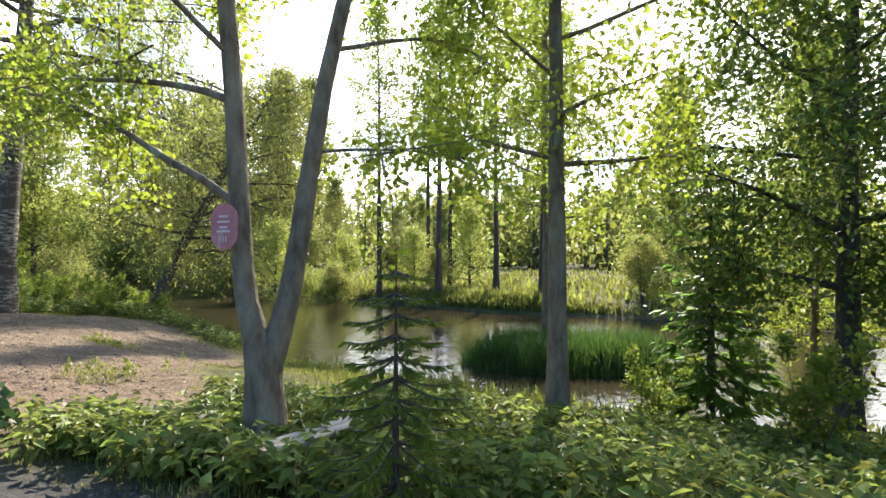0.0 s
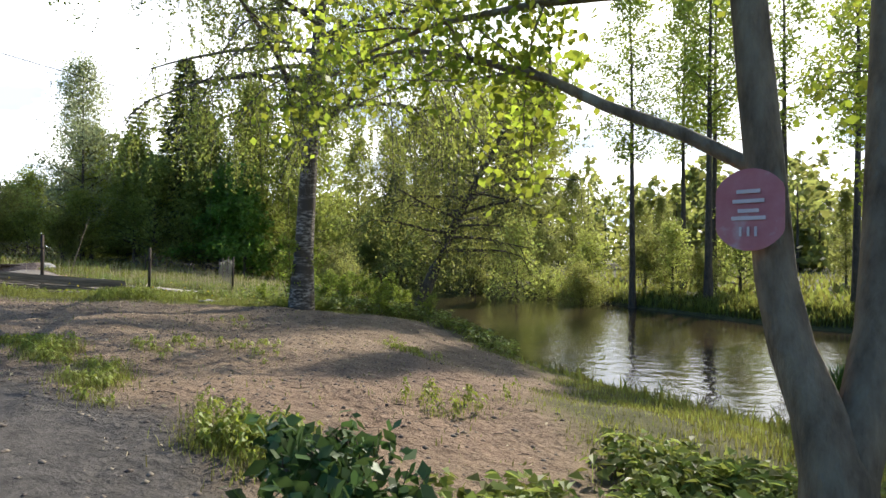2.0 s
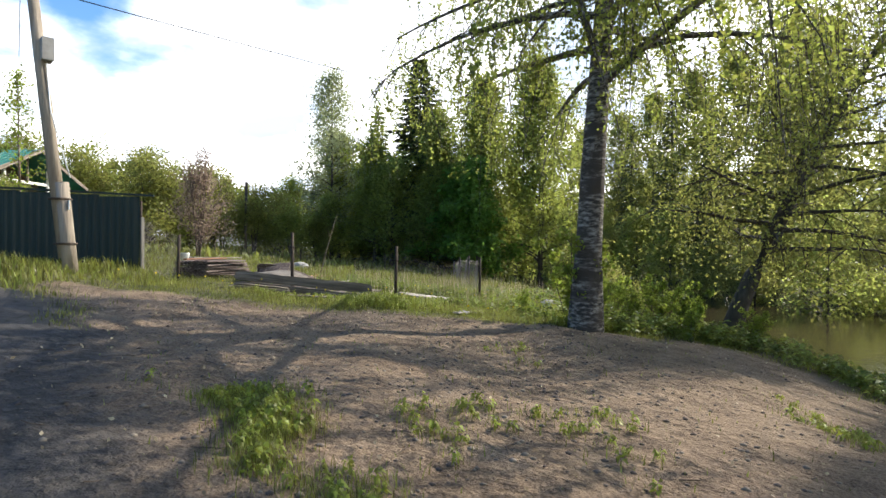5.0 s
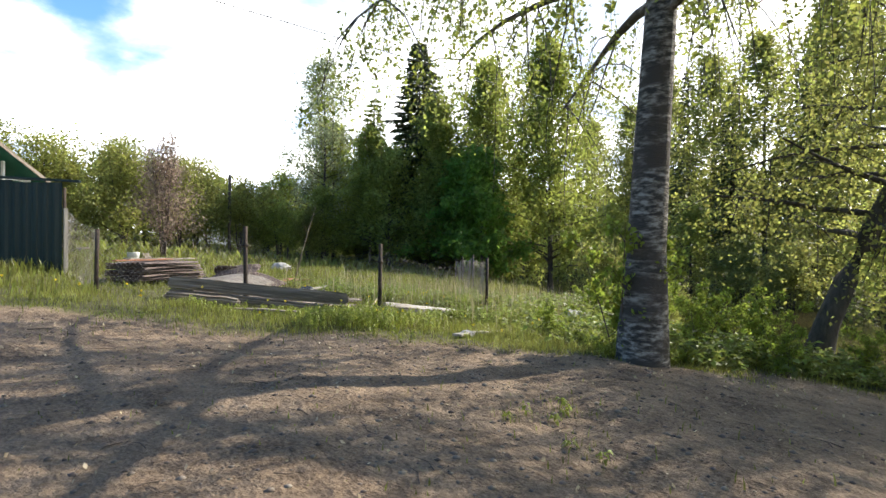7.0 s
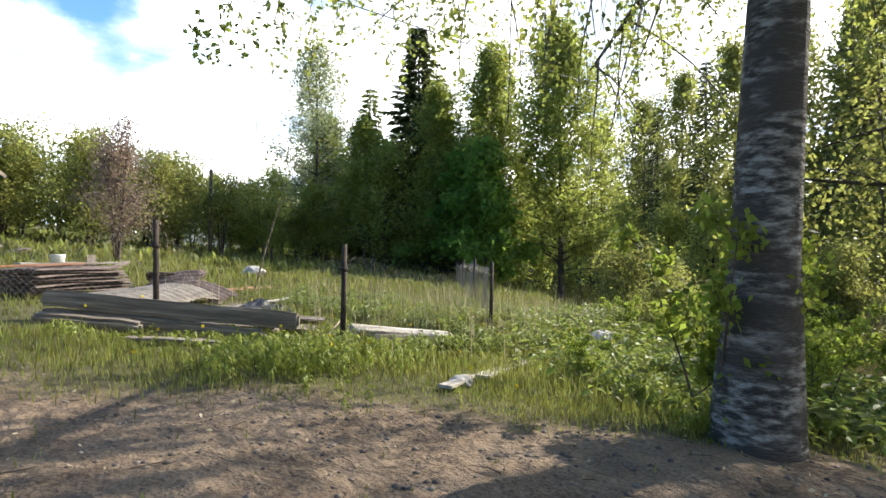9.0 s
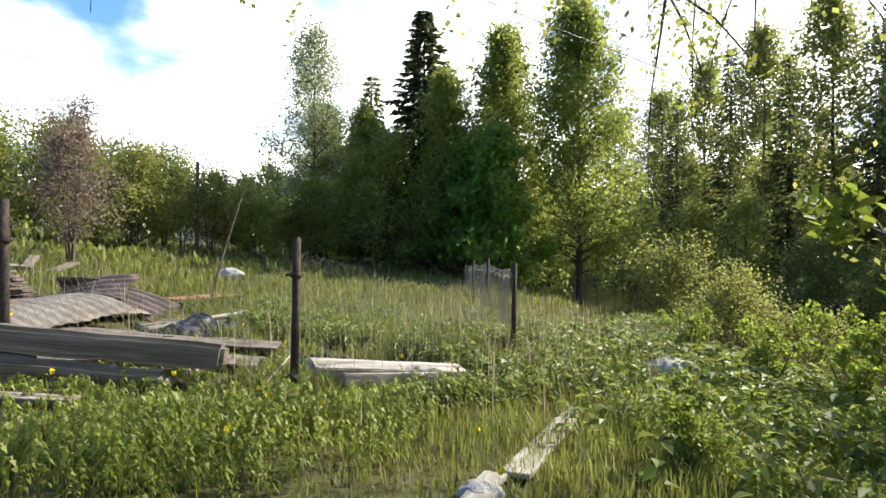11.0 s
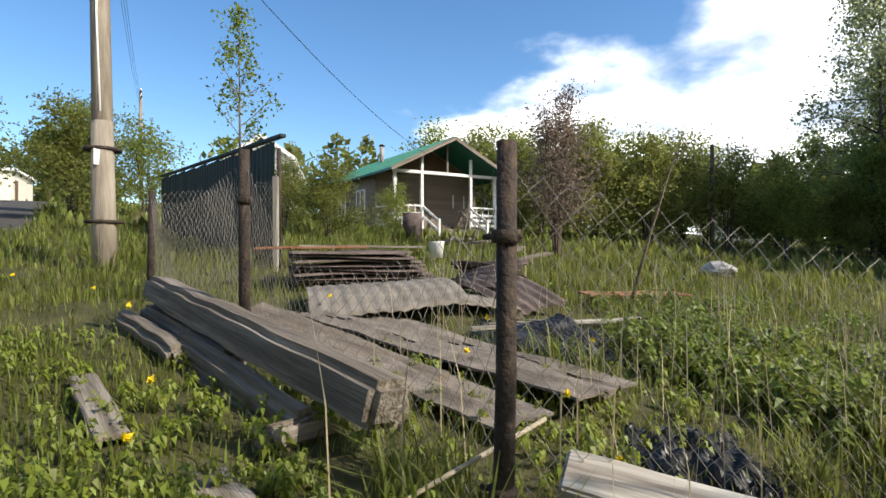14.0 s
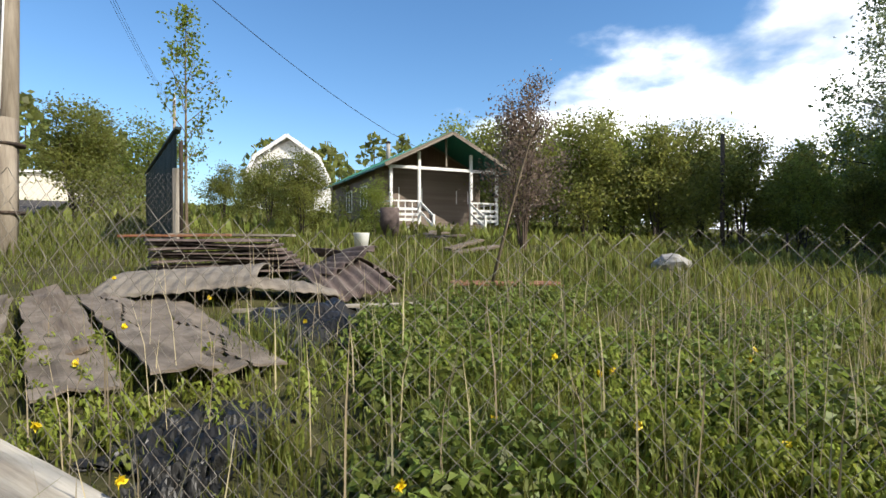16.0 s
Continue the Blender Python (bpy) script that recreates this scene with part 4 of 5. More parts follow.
SIDING = material("grey-brown log siding", ((0.14, 0.105, 0.08), (0.21, 0.165, 0.13)), scale=3, rough=0.8, bump=0.8, bump_scale=3.2, stretch=(0.05, 0.05, 2.2))
GABLE = material("brown stained boards", ((0.10, 0.055, 0.035), (0.17, 0.095, 0.06)), scale=4, rough=0.8, bump=0.4, stretch=(1, 6, 0.3))
DARK_IN = material("dark doorway", ((0.012, 0.01, 0.009), (0.022, 0.018, 0.016)), scale=3, rough=0.9)
GLASS = material("window glass", ((0.03, 0.035, 0.04), (0.05, 0.06, 0.07)), scale=1.5, rough=0.06)
CONCRETE = material("concrete", ((0.25, 0.24, 0.22), (0.36, 0.345, 0.32)), scale=6, rough=0.95, bump=0.4)
POLE_WOOD = material("grey-brown pole wood", ((0.15, 0.12, 0.088), (0.25, 0.21, 0.16), (0.33, 0.285, 0.225)), scale=6, rough=0.9, bump=0.7, bump_scale=22, stretch=(1.4, 1.4, 0.1))
BLACK_FILM = material("black plastic film", ((0.009, 0.009, 0.009), (0.022, 0.021, 0.02)), scale=4, rough=0.42, bump=0.3, bump_scale=9, spec=0.3)
RUST = material("rusty metal", ((0.16, 0.06, 0.03), (0.30, 0.13, 0.065), (0.24, 0.15, 0.1)), scale=6, rough=0.9, bump=0.4)
SIGN_RED = material("faded red sign paint", ((0.40, 0.11, 0.12), (0.50, 0.20, 0.21)), scale=8, rough=0.6, second=((0.5, 0.33, 0.33), 9, 0.58))
SIGN_PALE = material("faded white lettering", ((0.55, 0.46, 0.46), (0.66, 0.58, 0.58)), scale=12, rough=0.7)
STONE = material("pale stone", ((0.24, 0.225, 0.2), (0.4, 0.38, 0.35)), scale=9, rough=0.9, bump=0.5)
WHITE_PLASTIC = material("white plastic", ((0.66, 0.66, 0.64), (0.78, 0.78, 0.76)), scale=5, rough=0.45)
PORCELAIN = material("glazed insulators", ((0.6, 0.58, 0.54), (0.72, 0.7, 0.66)), scale=5, rough=0.25)
CREAM = material("cream painted wall", ((0.62, 0.57, 0.46), (0.72, 0.67, 0.55)), scale=2, rough=0.8, bump=0.2)


def axes(p, q, roll=0.0):
    """The pose of a bar from p to q: its x runs along it, its z points up."""
    p, q = Vector(p), Vector(q)
    x = (q - p).normalized()
    y = Vector((0, 0, 1)).cross(x)
    y = y.normalized() if y.length > 1e-4 else Vector((0, 1, 0))
    m = Matrix((x, y, x.cross(y))).transposed().to_4x4()
    return Matrix.Translation((p + q) / 2) @ m @ pose(0, 0, 0, roll)


def bar_mesh(L, w, h, mat, bevel=0.008, wear=0.0, cuts=1, seed=0):
    """A squared bar with bevelled edges; wear bends and chips it."""
    bm = bmesh.new()
    bmesh.ops.create_cube(bm, size=1, matrix=Matrix.Diagonal((L, w, h, 1)))
    if bevel:
        bmesh.ops.bevel(bm, geom=bm.edges[:], offset=bevel, segments=2, affect="EDGES")
    if cuts > 1:
        long = [e for e in bm.edges if abs((e.verts[0].co - e.verts[1].co).x) > L * 0.5]
        bmesh.ops.subdivide_edges(bm, edges=long, cuts=cuts)
    if wear:
        for v in bm.verts:
            k = noise.noise_vector(v.co * 3.0 + Vector((seed * 7.3, 0, 0)))
            v.co += Vector((k.x * 0.6, k.y, k.z)) * wear
    me = bpy.data.meshes.new("bar")
    bm.to_mesh(me)
    bm.free()
    me.materials.append(mat)
    return me


def bar(name, p, q, w, h, mat, parent=None, label="", bevel=0.008, wear=0.0, cuts=1, roll=0.0, seed=0):
    L = (Vector(q) - Vector(p)).length
    ob = new(name, bar_mesh(L, w, h, mat, min(bevel, w * 0.3, h * 0.3), wear, cuts, seed))
    ob.matrix_world = axes(p, q, roll)
    if parent:
        ob.parent = parent
        ob.matrix_basis = axes(p, q, roll)
    return tagged(ob, label)


def rod(name, pts, radii, mat, parent=None, label="", sides=10):
    """A round bar along points, closed at both ends."""
    pts, radii = [np.array(p, float) for p in pts], list(radii)
    pts = [pts[0]] + pts + [pts[-1]]
    pts[0] = pts[1] + (pts[1] - pts[2]) * 1e-3
    pts[-1] = pts[-2] + (pts[-2] - pts[-3]) * 1e-3
    ob = new(name, mesh_of(name, *tubes([(pts, [1e-4] + radii + [1e-4])], sides), mat, True))
    if parent:
        ob.parent = parent
    return tagged(ob, label)


def root_at(name, x, y, z, rz=0.0, label="", category="", group="", kind=""):
    e = new(name)
    e.matrix_world = pose(x, y, z, 0, 0, rz)
    return tagged(e, label, category, group, kind)


def hz(x, y, up=0.0):
    return float(height(x, y)) + up


# ---- the sign on the forked tree ----
sign = root_at("sign", -1.61, 4.05, 1.49, -25, "faded pink-red oval sign hung on a tree trunk", "sign")
bm = bmesh.new()
bmesh.ops.create_circle(bm, cap_ends=True, segments=40, radius=1, matrix=Matrix.Diagonal((0.13, 0.17, 1, 1)))
for v in bm.verts:
    v.co.x = math.copysign(min(abs(v.co.x) * 1.18, 0.13), v.co.x)
bmesh.ops.solidify(bm, geom=bm.faces[:], thickness=0.006)
bmesh.ops.transform(bm, matrix=Matrix.Rotation(radians(90), 4, "X"), verts=bm.verts)
me = bpy.data.meshes.new("plate")
bm.to_mesh(me)
me.materials.append(SIGN_RED)
part("plate", me, sign)
for z, w in ((0.075, 0.09), (0.035, 0.12), (-0.005, 0.08), (-0.035, 0.13)):
    bar("lettering", (-w / 2, -0.009, z), (w / 2, -0.009, z), 0.004, 0.016, SIGN_PALE, sign, "unreadable pale line of writing", 0.001)
for x in (-0.03, 0.0, 0.028):
    bar("lettering", (x, -0.009, -0.11), (x, -0.009, -0.07), 0.004, 0.01, SIGN_PALE, sign, "", 0.001)

# ---- timbers by the fence ----
for p, q, w, h, lab, sd in (((-16.48, 9.26, 0.745), (-14.68, 11.56, 0.42), 0.2, 0.2, "long squared grey timber on top of the pile", 1), ((-16.46, 9.22, 0.545), (-15.5, 10.45, 0.375), 0.18, 0.17, "short dark beam end under the top timber", 2), ((-15.79, 9.94, 0.46), (-14.83, 11.16, 0.28), 0.13, 0.13, "thin grey beam with a sunlit edge", 3), ((-16.95, 9.3, 0.42), (-15.1, 11.5, 0.24), 0.17, 0.17, "beam at the back of the pile", 4), ((-16.3, 9.12, 0.53), (-15.6, 10.05, 0.4), 0.13, 0.14, "short split beam leaning on the pile", 5), ((-16.42, 9.1, 0.36), (-14.98, 10.98, 0.17), 0.16, 0.22, "low dark timber sunk in the grass", 2), ((-14.98, 11.22, 0.24), (-14.66, 11.02, 0.22), 0.16, 0.14, "short block under the timber's end", 7)):
    tagged(bar("timber", p, q, w, h, OLD_WOOD, None, lab, 0.035, 0.022, 18, 6 * sd - 14, sd), category="timber", group="timber pile")
for p, q, w, lab, sd in (((-15.2, 9.75, 0.30), (-14.5, 10.5, 0.22), 0.13, "flat grey board lying in the weeds", 6), ((-14.4, 10.95, 0.2), (-14.1, 11.25, 0.14), 0.15, "short grey board in the weeds", 7), ((-13.05, 14.1, -0.12), (-12.15, 12.05, 0.07), 0.17, "long pale board lying across the path", 8), ((-12.2, 11.95, 0.10), (-11.9, 11.3, 0.12), 0.13, "pale board end lying on the path", 9)):
    p, q = (p[0], p[1], hz(p[0], p[1], 0.045)), (q[0], q[1], hz(q[0], q[1], 0.045))
    tagged(bar("board", p, q, w, 0.03, GREY_BOARD if sd > 7 else OLD_WOOD, None, lab, 0.005, 0.012, 8, 0, sd), category="board")
tagged(bar("plank", (-14.45, 12.2, 0.28), (-14.12, 13.75, 0.05), 0.21, 0.08, PALE_WOOD, None, "bleached whitish plank resting on a beam", 0.01, 0.012, 10, 16, 11), category="plank", group="pale planks")
tagged(bar("plank", (-14.29, 12.4, 0.17), (-14.04, 13.3, 0.07), 0.15, 0.1, PALE_WOOD, None, "pale squared beam under the white plank", 0.01, 0.008, 8, -4, 12), category="plank", group="pale planks")
tagged(rod("stick", ((-14.6, 12.15, 0.42), (-14.35, 11.75, 0.25), (-14.2, 11.45, 0.1)), (0.008, 0.009, 0.007), DRY_WOOD, None, "thin pale broken stick", 6), category="stick")

tagged(bar("board", (-1.08, 3.25, hz(-1.08, 3.25, 0.2)), (-0.62, 4.05, hz(-0.62, 4.05, 0.2)), 0.18, 0.035, GREY_BOARD, None, "grey board lying among ground elder", 0.005, 0.012, 6, 4, 15), category="board")
# broken boards behind the timbers


def felt_sheet(p, q, w, sd, wave, mat, label):
    """A stiff old sheet from p to q: it buckles along and across, its edges are torn, and a crack runs up from one end."""
    L = (Vector(q) - Vector(p)).length
    nx, ny = 44, 16
    X, Y = np.meshgrid(np.linspace(-L / 2, L / 2, nx), np.linspace(-w / 2, w / 2, ny))
    Z = wave * (wobble(X, Y, 1.5, sd) + 0.35 * wobble(X, Y, 5.0, sd + 1)) + wave * 1.2 * np.exp(-((Y - 0.12 * w * np.sin(2.4 * X + sd)) / (0.12 * w)) ** 2)
    rag = 0.025 * wobble(X * 2.2, Y * 2.2, 3.0, sd + 3)
    X, Y = X + rag * (np.abs(X) / (L / 2)) ** 6, Y + 0.8 * rag * (np.abs(Y) / (w / 2)) ** 5
    i = np.arange(nx * ny).reshape(ny, nx)
    f = np.stack([i[:-1, :-1], i[:-1, 1:], i[1:, 1:], i[1:, :-1]], -1)
    cut = np.zeros((ny - 1, nx - 1), bool)
    for c in range(nx // 2 + sd % 5):
        cut[int(ny * 0.5 + 2.2 * math.sin(c * 0.35 + sd)), c if sd % 2 else nx - 2 - c] = True
    f = f[~cut]
    v = np.stack([X, Y, Z], -1).reshape(-1, 3)
    edges = np.concatenate([f[:, [0, 1]], f[:, [1, 2]], f[:, [2, 3]], f[:, [3, 0]]])
    key = {}
    for a_, b_ in edges.tolist():
        key[(min(a_, b_), max(a_, b_))] = None if (min(a_, b_), max(a_, b_)) in key else (a_, b_)
    rim = np.array([e for e in key.values() if e])
    n = len(v)
    side = np.stack([rim[:, 1], rim[:, 0], rim[:, 0] + n, rim[:, 1] + n], 1)
    ob = new("felt_sheet", mesh_of("felt_sheet", np.vstack([v, v - [0, 0, 0.014]]), np.vstack([f, f[:, ::-1] + n, side]), mat, False))
    ob.matrix_world = axes(p, q)
    return tagged(ob, label, "roofing sheet", "heap of old sheets")


for p, q, w, sd, wave in (((-16.75, 10.05, 0.52), (-15.15, 12.1, 0.24), 0.36, 21, 0.018), ((-17.1, 10.75, 0.5), (-15.75, 12.6, 0.24), 0.4, 22, 0.02), ((-16.95, 10.35, 0.53), (-15.45, 12.45, 0.29), 0.3, 23, 0.018)):
    felt_sheet(p, q, w, sd, wave, FELT, "buckled torn brown roofing sheet on the heap")
tagged(bar("broken_board", (-16.9, 9.85, 0.56), (-15.55, 11.6, 0.3), 0.2, 0.03, BROWN_WOOD, None, "narrow brown weathered board lying on the heap", 0.004, 0.03, 12, 16, 24), category="board")


def corrugated(name, L, W, pitch, amp, mat, label, thick=0.007, hump=0.0, tear=0.0, seed=0, category="roofing sheet", group=""):
    """A corrugated sheet with thickness; hump bends it over its length."""
    nx, ny = max(6, int(L / 0.07)), int(W / pitch * 6)
    x, y = np.linspace(-L / 2, L / 2, nx), np.linspace(-W / 2, W / 2, ny)
    X, Y = np.meshgrid(x, y)
    Z = amp * np.sin(Y / pitch * 2 * np.pi) + hump * (1 - (2 * X / L) ** 2) + 0.02 * np.sin(X * 3 + seed) * np.sin(Y * 2 + seed)
    X = X + tear * np.where(np.abs(X) > L * 0.46, wobble(X * 0 + seed, Y, 6.0, seed), 0)
    i = np.arange(nx * ny).reshape(ny, nx)
    f = np.stack([i[:-1, :-1], i[:-1, 1:], i[1:, 1:], i[1:, :-1]], -1).reshape(-1, 4)
    v = np.stack([X, Y, Z], -1).reshape(-1, 3)
    n = len(v)
    rim = np.concatenate([i[0], i[1:, -1], i[-1, ::-1][1:], i[::-1, 0][1:]])
    side = np.stack([rim[:-1], rim[:-1] + n, rim[1:] + n, rim[1:]], 1)
    me = mesh_of(name, np.vstack([v, v - [0, 0, thick]]), np.vstack([f, f[:, ::-1] + n, side]), mat, True)
    return tagged(new(name, me), label, category, group)


for j in range(8):
    ob = corrugated("roofing_sheet", 1.75 - 0.05 * j, 1.0, 0.12, 0.016, SLATE_DARK, "dark brown corrugated roofing sheet in a stack", seed=j, tear=0.02, group="stack of roofing sheets")
    ob.matrix_world = pose(-19.35 + 0.03 * j, 10.05 - 0.02 * j, hz(-19.3, 10.0, 0.1 + 0.05 * j), 0, 0, 112 + 2 * (j % 3))
tagged(bar("plank", (-19.0, 9.35, hz(-19.3, 10, 0.53)), (-19.45, 10.8, hz(-19.3, 10, 0.51)), 0.22, 0.03, PALE_WOOD, None, "pale plank on top of the roofing stack", 0.006, 0.008, 6, 0, 31), category="plank")
tagged(bar("plank", (-18.55, 9.0, hz(-19.3, 10, 0.5)), (-19.0, 10.2, hz(-19.3, 10, 0.515)), 0.12, 0.03, RUST, None, "rusty strip on top of the roofing stack", 0.006, 0.008, 6, 0, 32), category="strip")
for x, y, rz, rx, ry, L, up, hm in ((-17.6, 10.75, 24, 4, 7, 1.3, 0.16, 0.09), (-17.95, 11.3, 38, -8, 6, 0.75, 0.13, 0.05)):
    ob = corrugated("slate_sheet", L, 1.35, 0.12, 0.0065, SLATE, "bowed grey corrugated slate sheet in the grass", hump=hm, tear=0.05, seed=int(L * 10), group="grey slate sheets")
    ob.matrix_world = pose(x, y, hz(x, y, up), rx, ry, rz)
for x, y, rz, rx, ry, up in ((-18.9, 11.55, 60, 25, -8, 0.28), (-19.3, 11.75, 75, -20, 10, 0.26), (-18.5, 11.9, 50, 14, 18, 0.2)):
    ob = corrugated("roofing_sheet", 0.95, 0.7, 0.13, 0.022, SLATE_DARK, "broken dark corrugated piece in a heap", tear=0.08, seed=int(rz), hump=0.05, group="broken roofing heap")
    ob.matrix_world = pose(x, y, hz(x, y, up), rx, ry, rz)


def crumpled(label, x, y, w, d, up, mat, seed):
    n = 34
    X, Y = np.meshgrid(np.linspace(-1, 1, n), np.linspace(-1, 1, n))
    R = np.hypot(X, Y)
    Z = up * np.clip(1.1 - R ** 2, 0, 1) * (0.6 + 0.5 * wobble(X, Y, 2.2, seed)) + 0.035 * wobble(X, Y, 6.5, seed + 2) + 0.02 * wobble(X, Y, 13, seed)
    ex, ey = X * w * (1 + 0.15 * wobble(X, Y, 2, seed)) + x, Y * d * (1 + 0.15 * wobble(Y, X, 2, seed)) + y
    v = np.stack([ex - x, ey - y, height(ex, ey) - height(x, y) + np.maximum(Z, 0.0) + 0.02], -1).reshape(-1, 3)
    i = np.arange(n * n).reshape(n, n)
    f = np.stack([i[:-1, :-1], i[:-1, 1:], i[1:, 1:], i[1:, :-1]], -1).reshape(-1, 4)
    ob = new("plastic_film", mesh_of("plastic_film", np.vstack([v, v - [0, 0, 0.015]]), np.vstack([f, f[:, ::-1] + n * n]), mat, False))
    ob.location = (x, y, float(height(x, y)))
    return tagged(ob, label, "plastic film", "black film scraps")


crumpled("crumpled black plastic film on the ground", -17.15, 12.25, 0.55, 0.62, 0.16, BLACK_FILM, 1)
crumpled("torn black plastic film in the grass", -15.1, 12.8, 0.34, 0.28, 0.07, BLACK_FILM, 2)
crumpled("torn black plastic film beside the post", -14.75, 12.95, 0.17, 0.14, 0.08, BLACK_FILM, 3)
crumpled("torn black plastic film in the weeds", -16.6, 12.4, 0.34, 0.22, 0.12, BLACK_FILM, 4)
for p, q, w, sd in (((-16.95, 11.65, 0.40), (-17.5, 13.05, 0.44), 0.07, 41), ((-17.55, 11.75, 0.36), (-17.75, 13.0, 0.36), 0.2, 42), ((-17.3, 11.6, 0.33), (-17.25, 12.9, 0.33), 0.24, 43), ((-17.85, 12.1, 0.36), (-17.45, 13.1, 0.38), 0.13, 44)):
    tagged(bar("board", p, q, w, 0.03, OLD_WOOD if sd > 41 else PALE_WOOD, None, "thin grey board lying on black film", 0.004, 0.012, 8, 0, sd), category="board", group="boards on the film")
tagged(bar("metal_plate", (-19.6, 12.8, hz(-19.6, 12.8, 0.12)), (-20.0, 14.1, hz(-20, 14.1, 0.12)), 0.42, 0.02, RUST, None, "flat rusty brown sheet lying in the grass", 0.004, 0.015, 8, 3, 44), category="metal sheet")
for x, y, r, lab in ((-24.9, 16.1, 0.34, "large pale stone in the meadow"), (-12.1, 11.72, 0.1, "small pale stone by the path"), (-13.0, 16.2, 0.3, "flat grey stone on the bank")):
    bm = bmesh.new()
    bmesh.ops.create_icosphere(bm, subdivisions=3, radius=r)
    for v in bm.verts:
        v.co = Vector((v.co.x * 1.2, v.co.y, v.co.z * 0.6)) * (1 + 0.25 * noise.noise(v.co * 2.2 / r + Vector((x, y, 0))))
    me = bpy.data.meshes.new("stone")
    bm.to_mesh(me)
    bm.free()
    me.materials.append(STONE)
    ob = new("stone", me)
    ob.location = (x, y, hz(x, y, r * 0.3))
    tagged(ob, lab, "stone")
st = root_at("bare_sapling", -19.4, 13.3, hz(-19.4, 13.3), 0, "leaning bare young sapling stem", "sapling")
rod("stem", ((0, 0, -0.05), (0.05, 0.22, 0.8), (0.1, 0.42, 1.5), (0.12, 0.6, 2.05)), (0.022, 0.017, 0.012, 0.004), BARK, st, sides=6)
for a, b in (((0.08, 0.36, 1.3), (0.2, 0.15, 1.62)), ((0.1, 0.45, 1.6), (-0.1, 0.68, 1.85)), ((0.1, 0.5, 1.75), (0.25, 0.75, 1.95))):
    rod("twig", (a, ((a[0] + b[0]) / 2, (a[1] + b[1]) / 2, (a[2] + b[2]) / 2 + 0.03), b), (0.007, 0.005, 0.002), TWIG, st, sides=5)

# ---- chain-link fence ----
POSTS = [(-17.5, 8.45, 1.62, 0.034), (-15.9, 10.3, 1.68, 0.036), (-14.4, 12.0, 1.38, 0.034), (-14.9, 15.55, 1.1, 0.036), (-18.2, 18.9, 1.1, 0.034), (-21.5, 22.1, 0.95, 0.034), (-24.8, 25.3, 0.8, 0.034), (-28.4, 23.6, 1.05, 0.034), (-31.8, 20.4, 1.35, 0.034), (-35, 17, 1.7, 0.034)]
fence = root_at("chain_link_fence", -14.4, 12.0, hz(-14.4, 12.0), 0, "sagging rusty chain-link fence on dark pipe posts", "fence")
fo = np.array((-14.4, 12.0, hz(-14.4, 12.0)))
rf = rng_of(91)
for x, y, top, r in POSTS:
    g = hz(x, y, -0.2)
    b, t = np.array((x, y, g)) - fo, np.array((x + rf.normal() * 0.03, y + rf.normal() * 0.03, top)) - fo
    post = rod("post", (b, (b + t) / 2 + rf.normal(size=3) * 0.004, t), (r * 1.1, r, r * 0.96), DARK_POST, fence)
    if (x, y) in ((-14.4, 12.0), (-15.9, 10.3)):
        for k in (0.22, 0.79):
            c = b + (t - b) * k
            rod("clamp", (c - (0, 0, 0.022), c + (0, 0, 0.022)), (r * 1.4, r * 1.4), DARK_POST, post, "dark rusty clamp")
            rod("bolt", (c + (0.02, 0.05, 0), c - (0.04, 0.075, 0)), (0.011, 0.011), DARK_POST, post, sides=6)


def chain_link(a, b, top_a, top_b, sag, pitch=0.045, low=0.0):
    """Zigzag wires between two posts; the top edge sags in the middle."""
    L = np.hypot(b[0] - a[0], b[1] - a[1])
    nx = int(L / pitch)
    rows = int(((top_a + top_b) / 2 - sag * 0.66 - hz((a[0] + b[0]) / 2, (a[1] + b[1]) / 2)) / (pitch * 1.05))
    k = np.arange(rows + 1)
    across = np.array((-(b[1] - a[1]) / L, (b[0] - a[0]) / L))
    lines = []
    for i in range(nx):
        u = (i + ((k + i) % 2)) / nx + rf.normal(size=rows + 1) * 0.0006
        x, y = a[0] + (b[0] - a[0]) * u, a[1] + (b[1] - a[1]) * u
        g = height(x, y) + low
        top = top_a + (top_b - top_a) * u - sag * 4 * u * (1 - u) + 0.015 * np.sin(u * 11)
        w = 0.03 * np.sin(u * 8 + k * 0.15) + np.where((k + i) % 2 == 0, 0.003, -0.003)
        lines.append((np.stack([x + across[0] * w, y + across[1] * w, g + (top - g) * k / rows], 1) - fo, np.full(rows + 1, 0.0016 if pitch < 0.05 else 0.0024)))
    part("wire_mesh", mesh_of("wire_mesh", *tubes(lines, 4), WIRE, True), fence)


for j, sag in ((0, 0.12), (1, 0.5), (2, 0.22), (3, 0.06), (4, 0.06), (5, 0.06), (6, 0.1), (7, 0.1), (8, 0.1)):
    a, b = POSTS[j], POSTS[j + 1]
    chain_link(a, b, a[2] - 0.08, b[2] - 0.08, sag, pitch=0.045 if j < 3 else 0.075, low=0.02)
chain_link(POSTS[0], (-20.05, 8.55), POSTS[0][2] - 0.05, 2.05, 0.0, pitch=0.045, low=0.02)

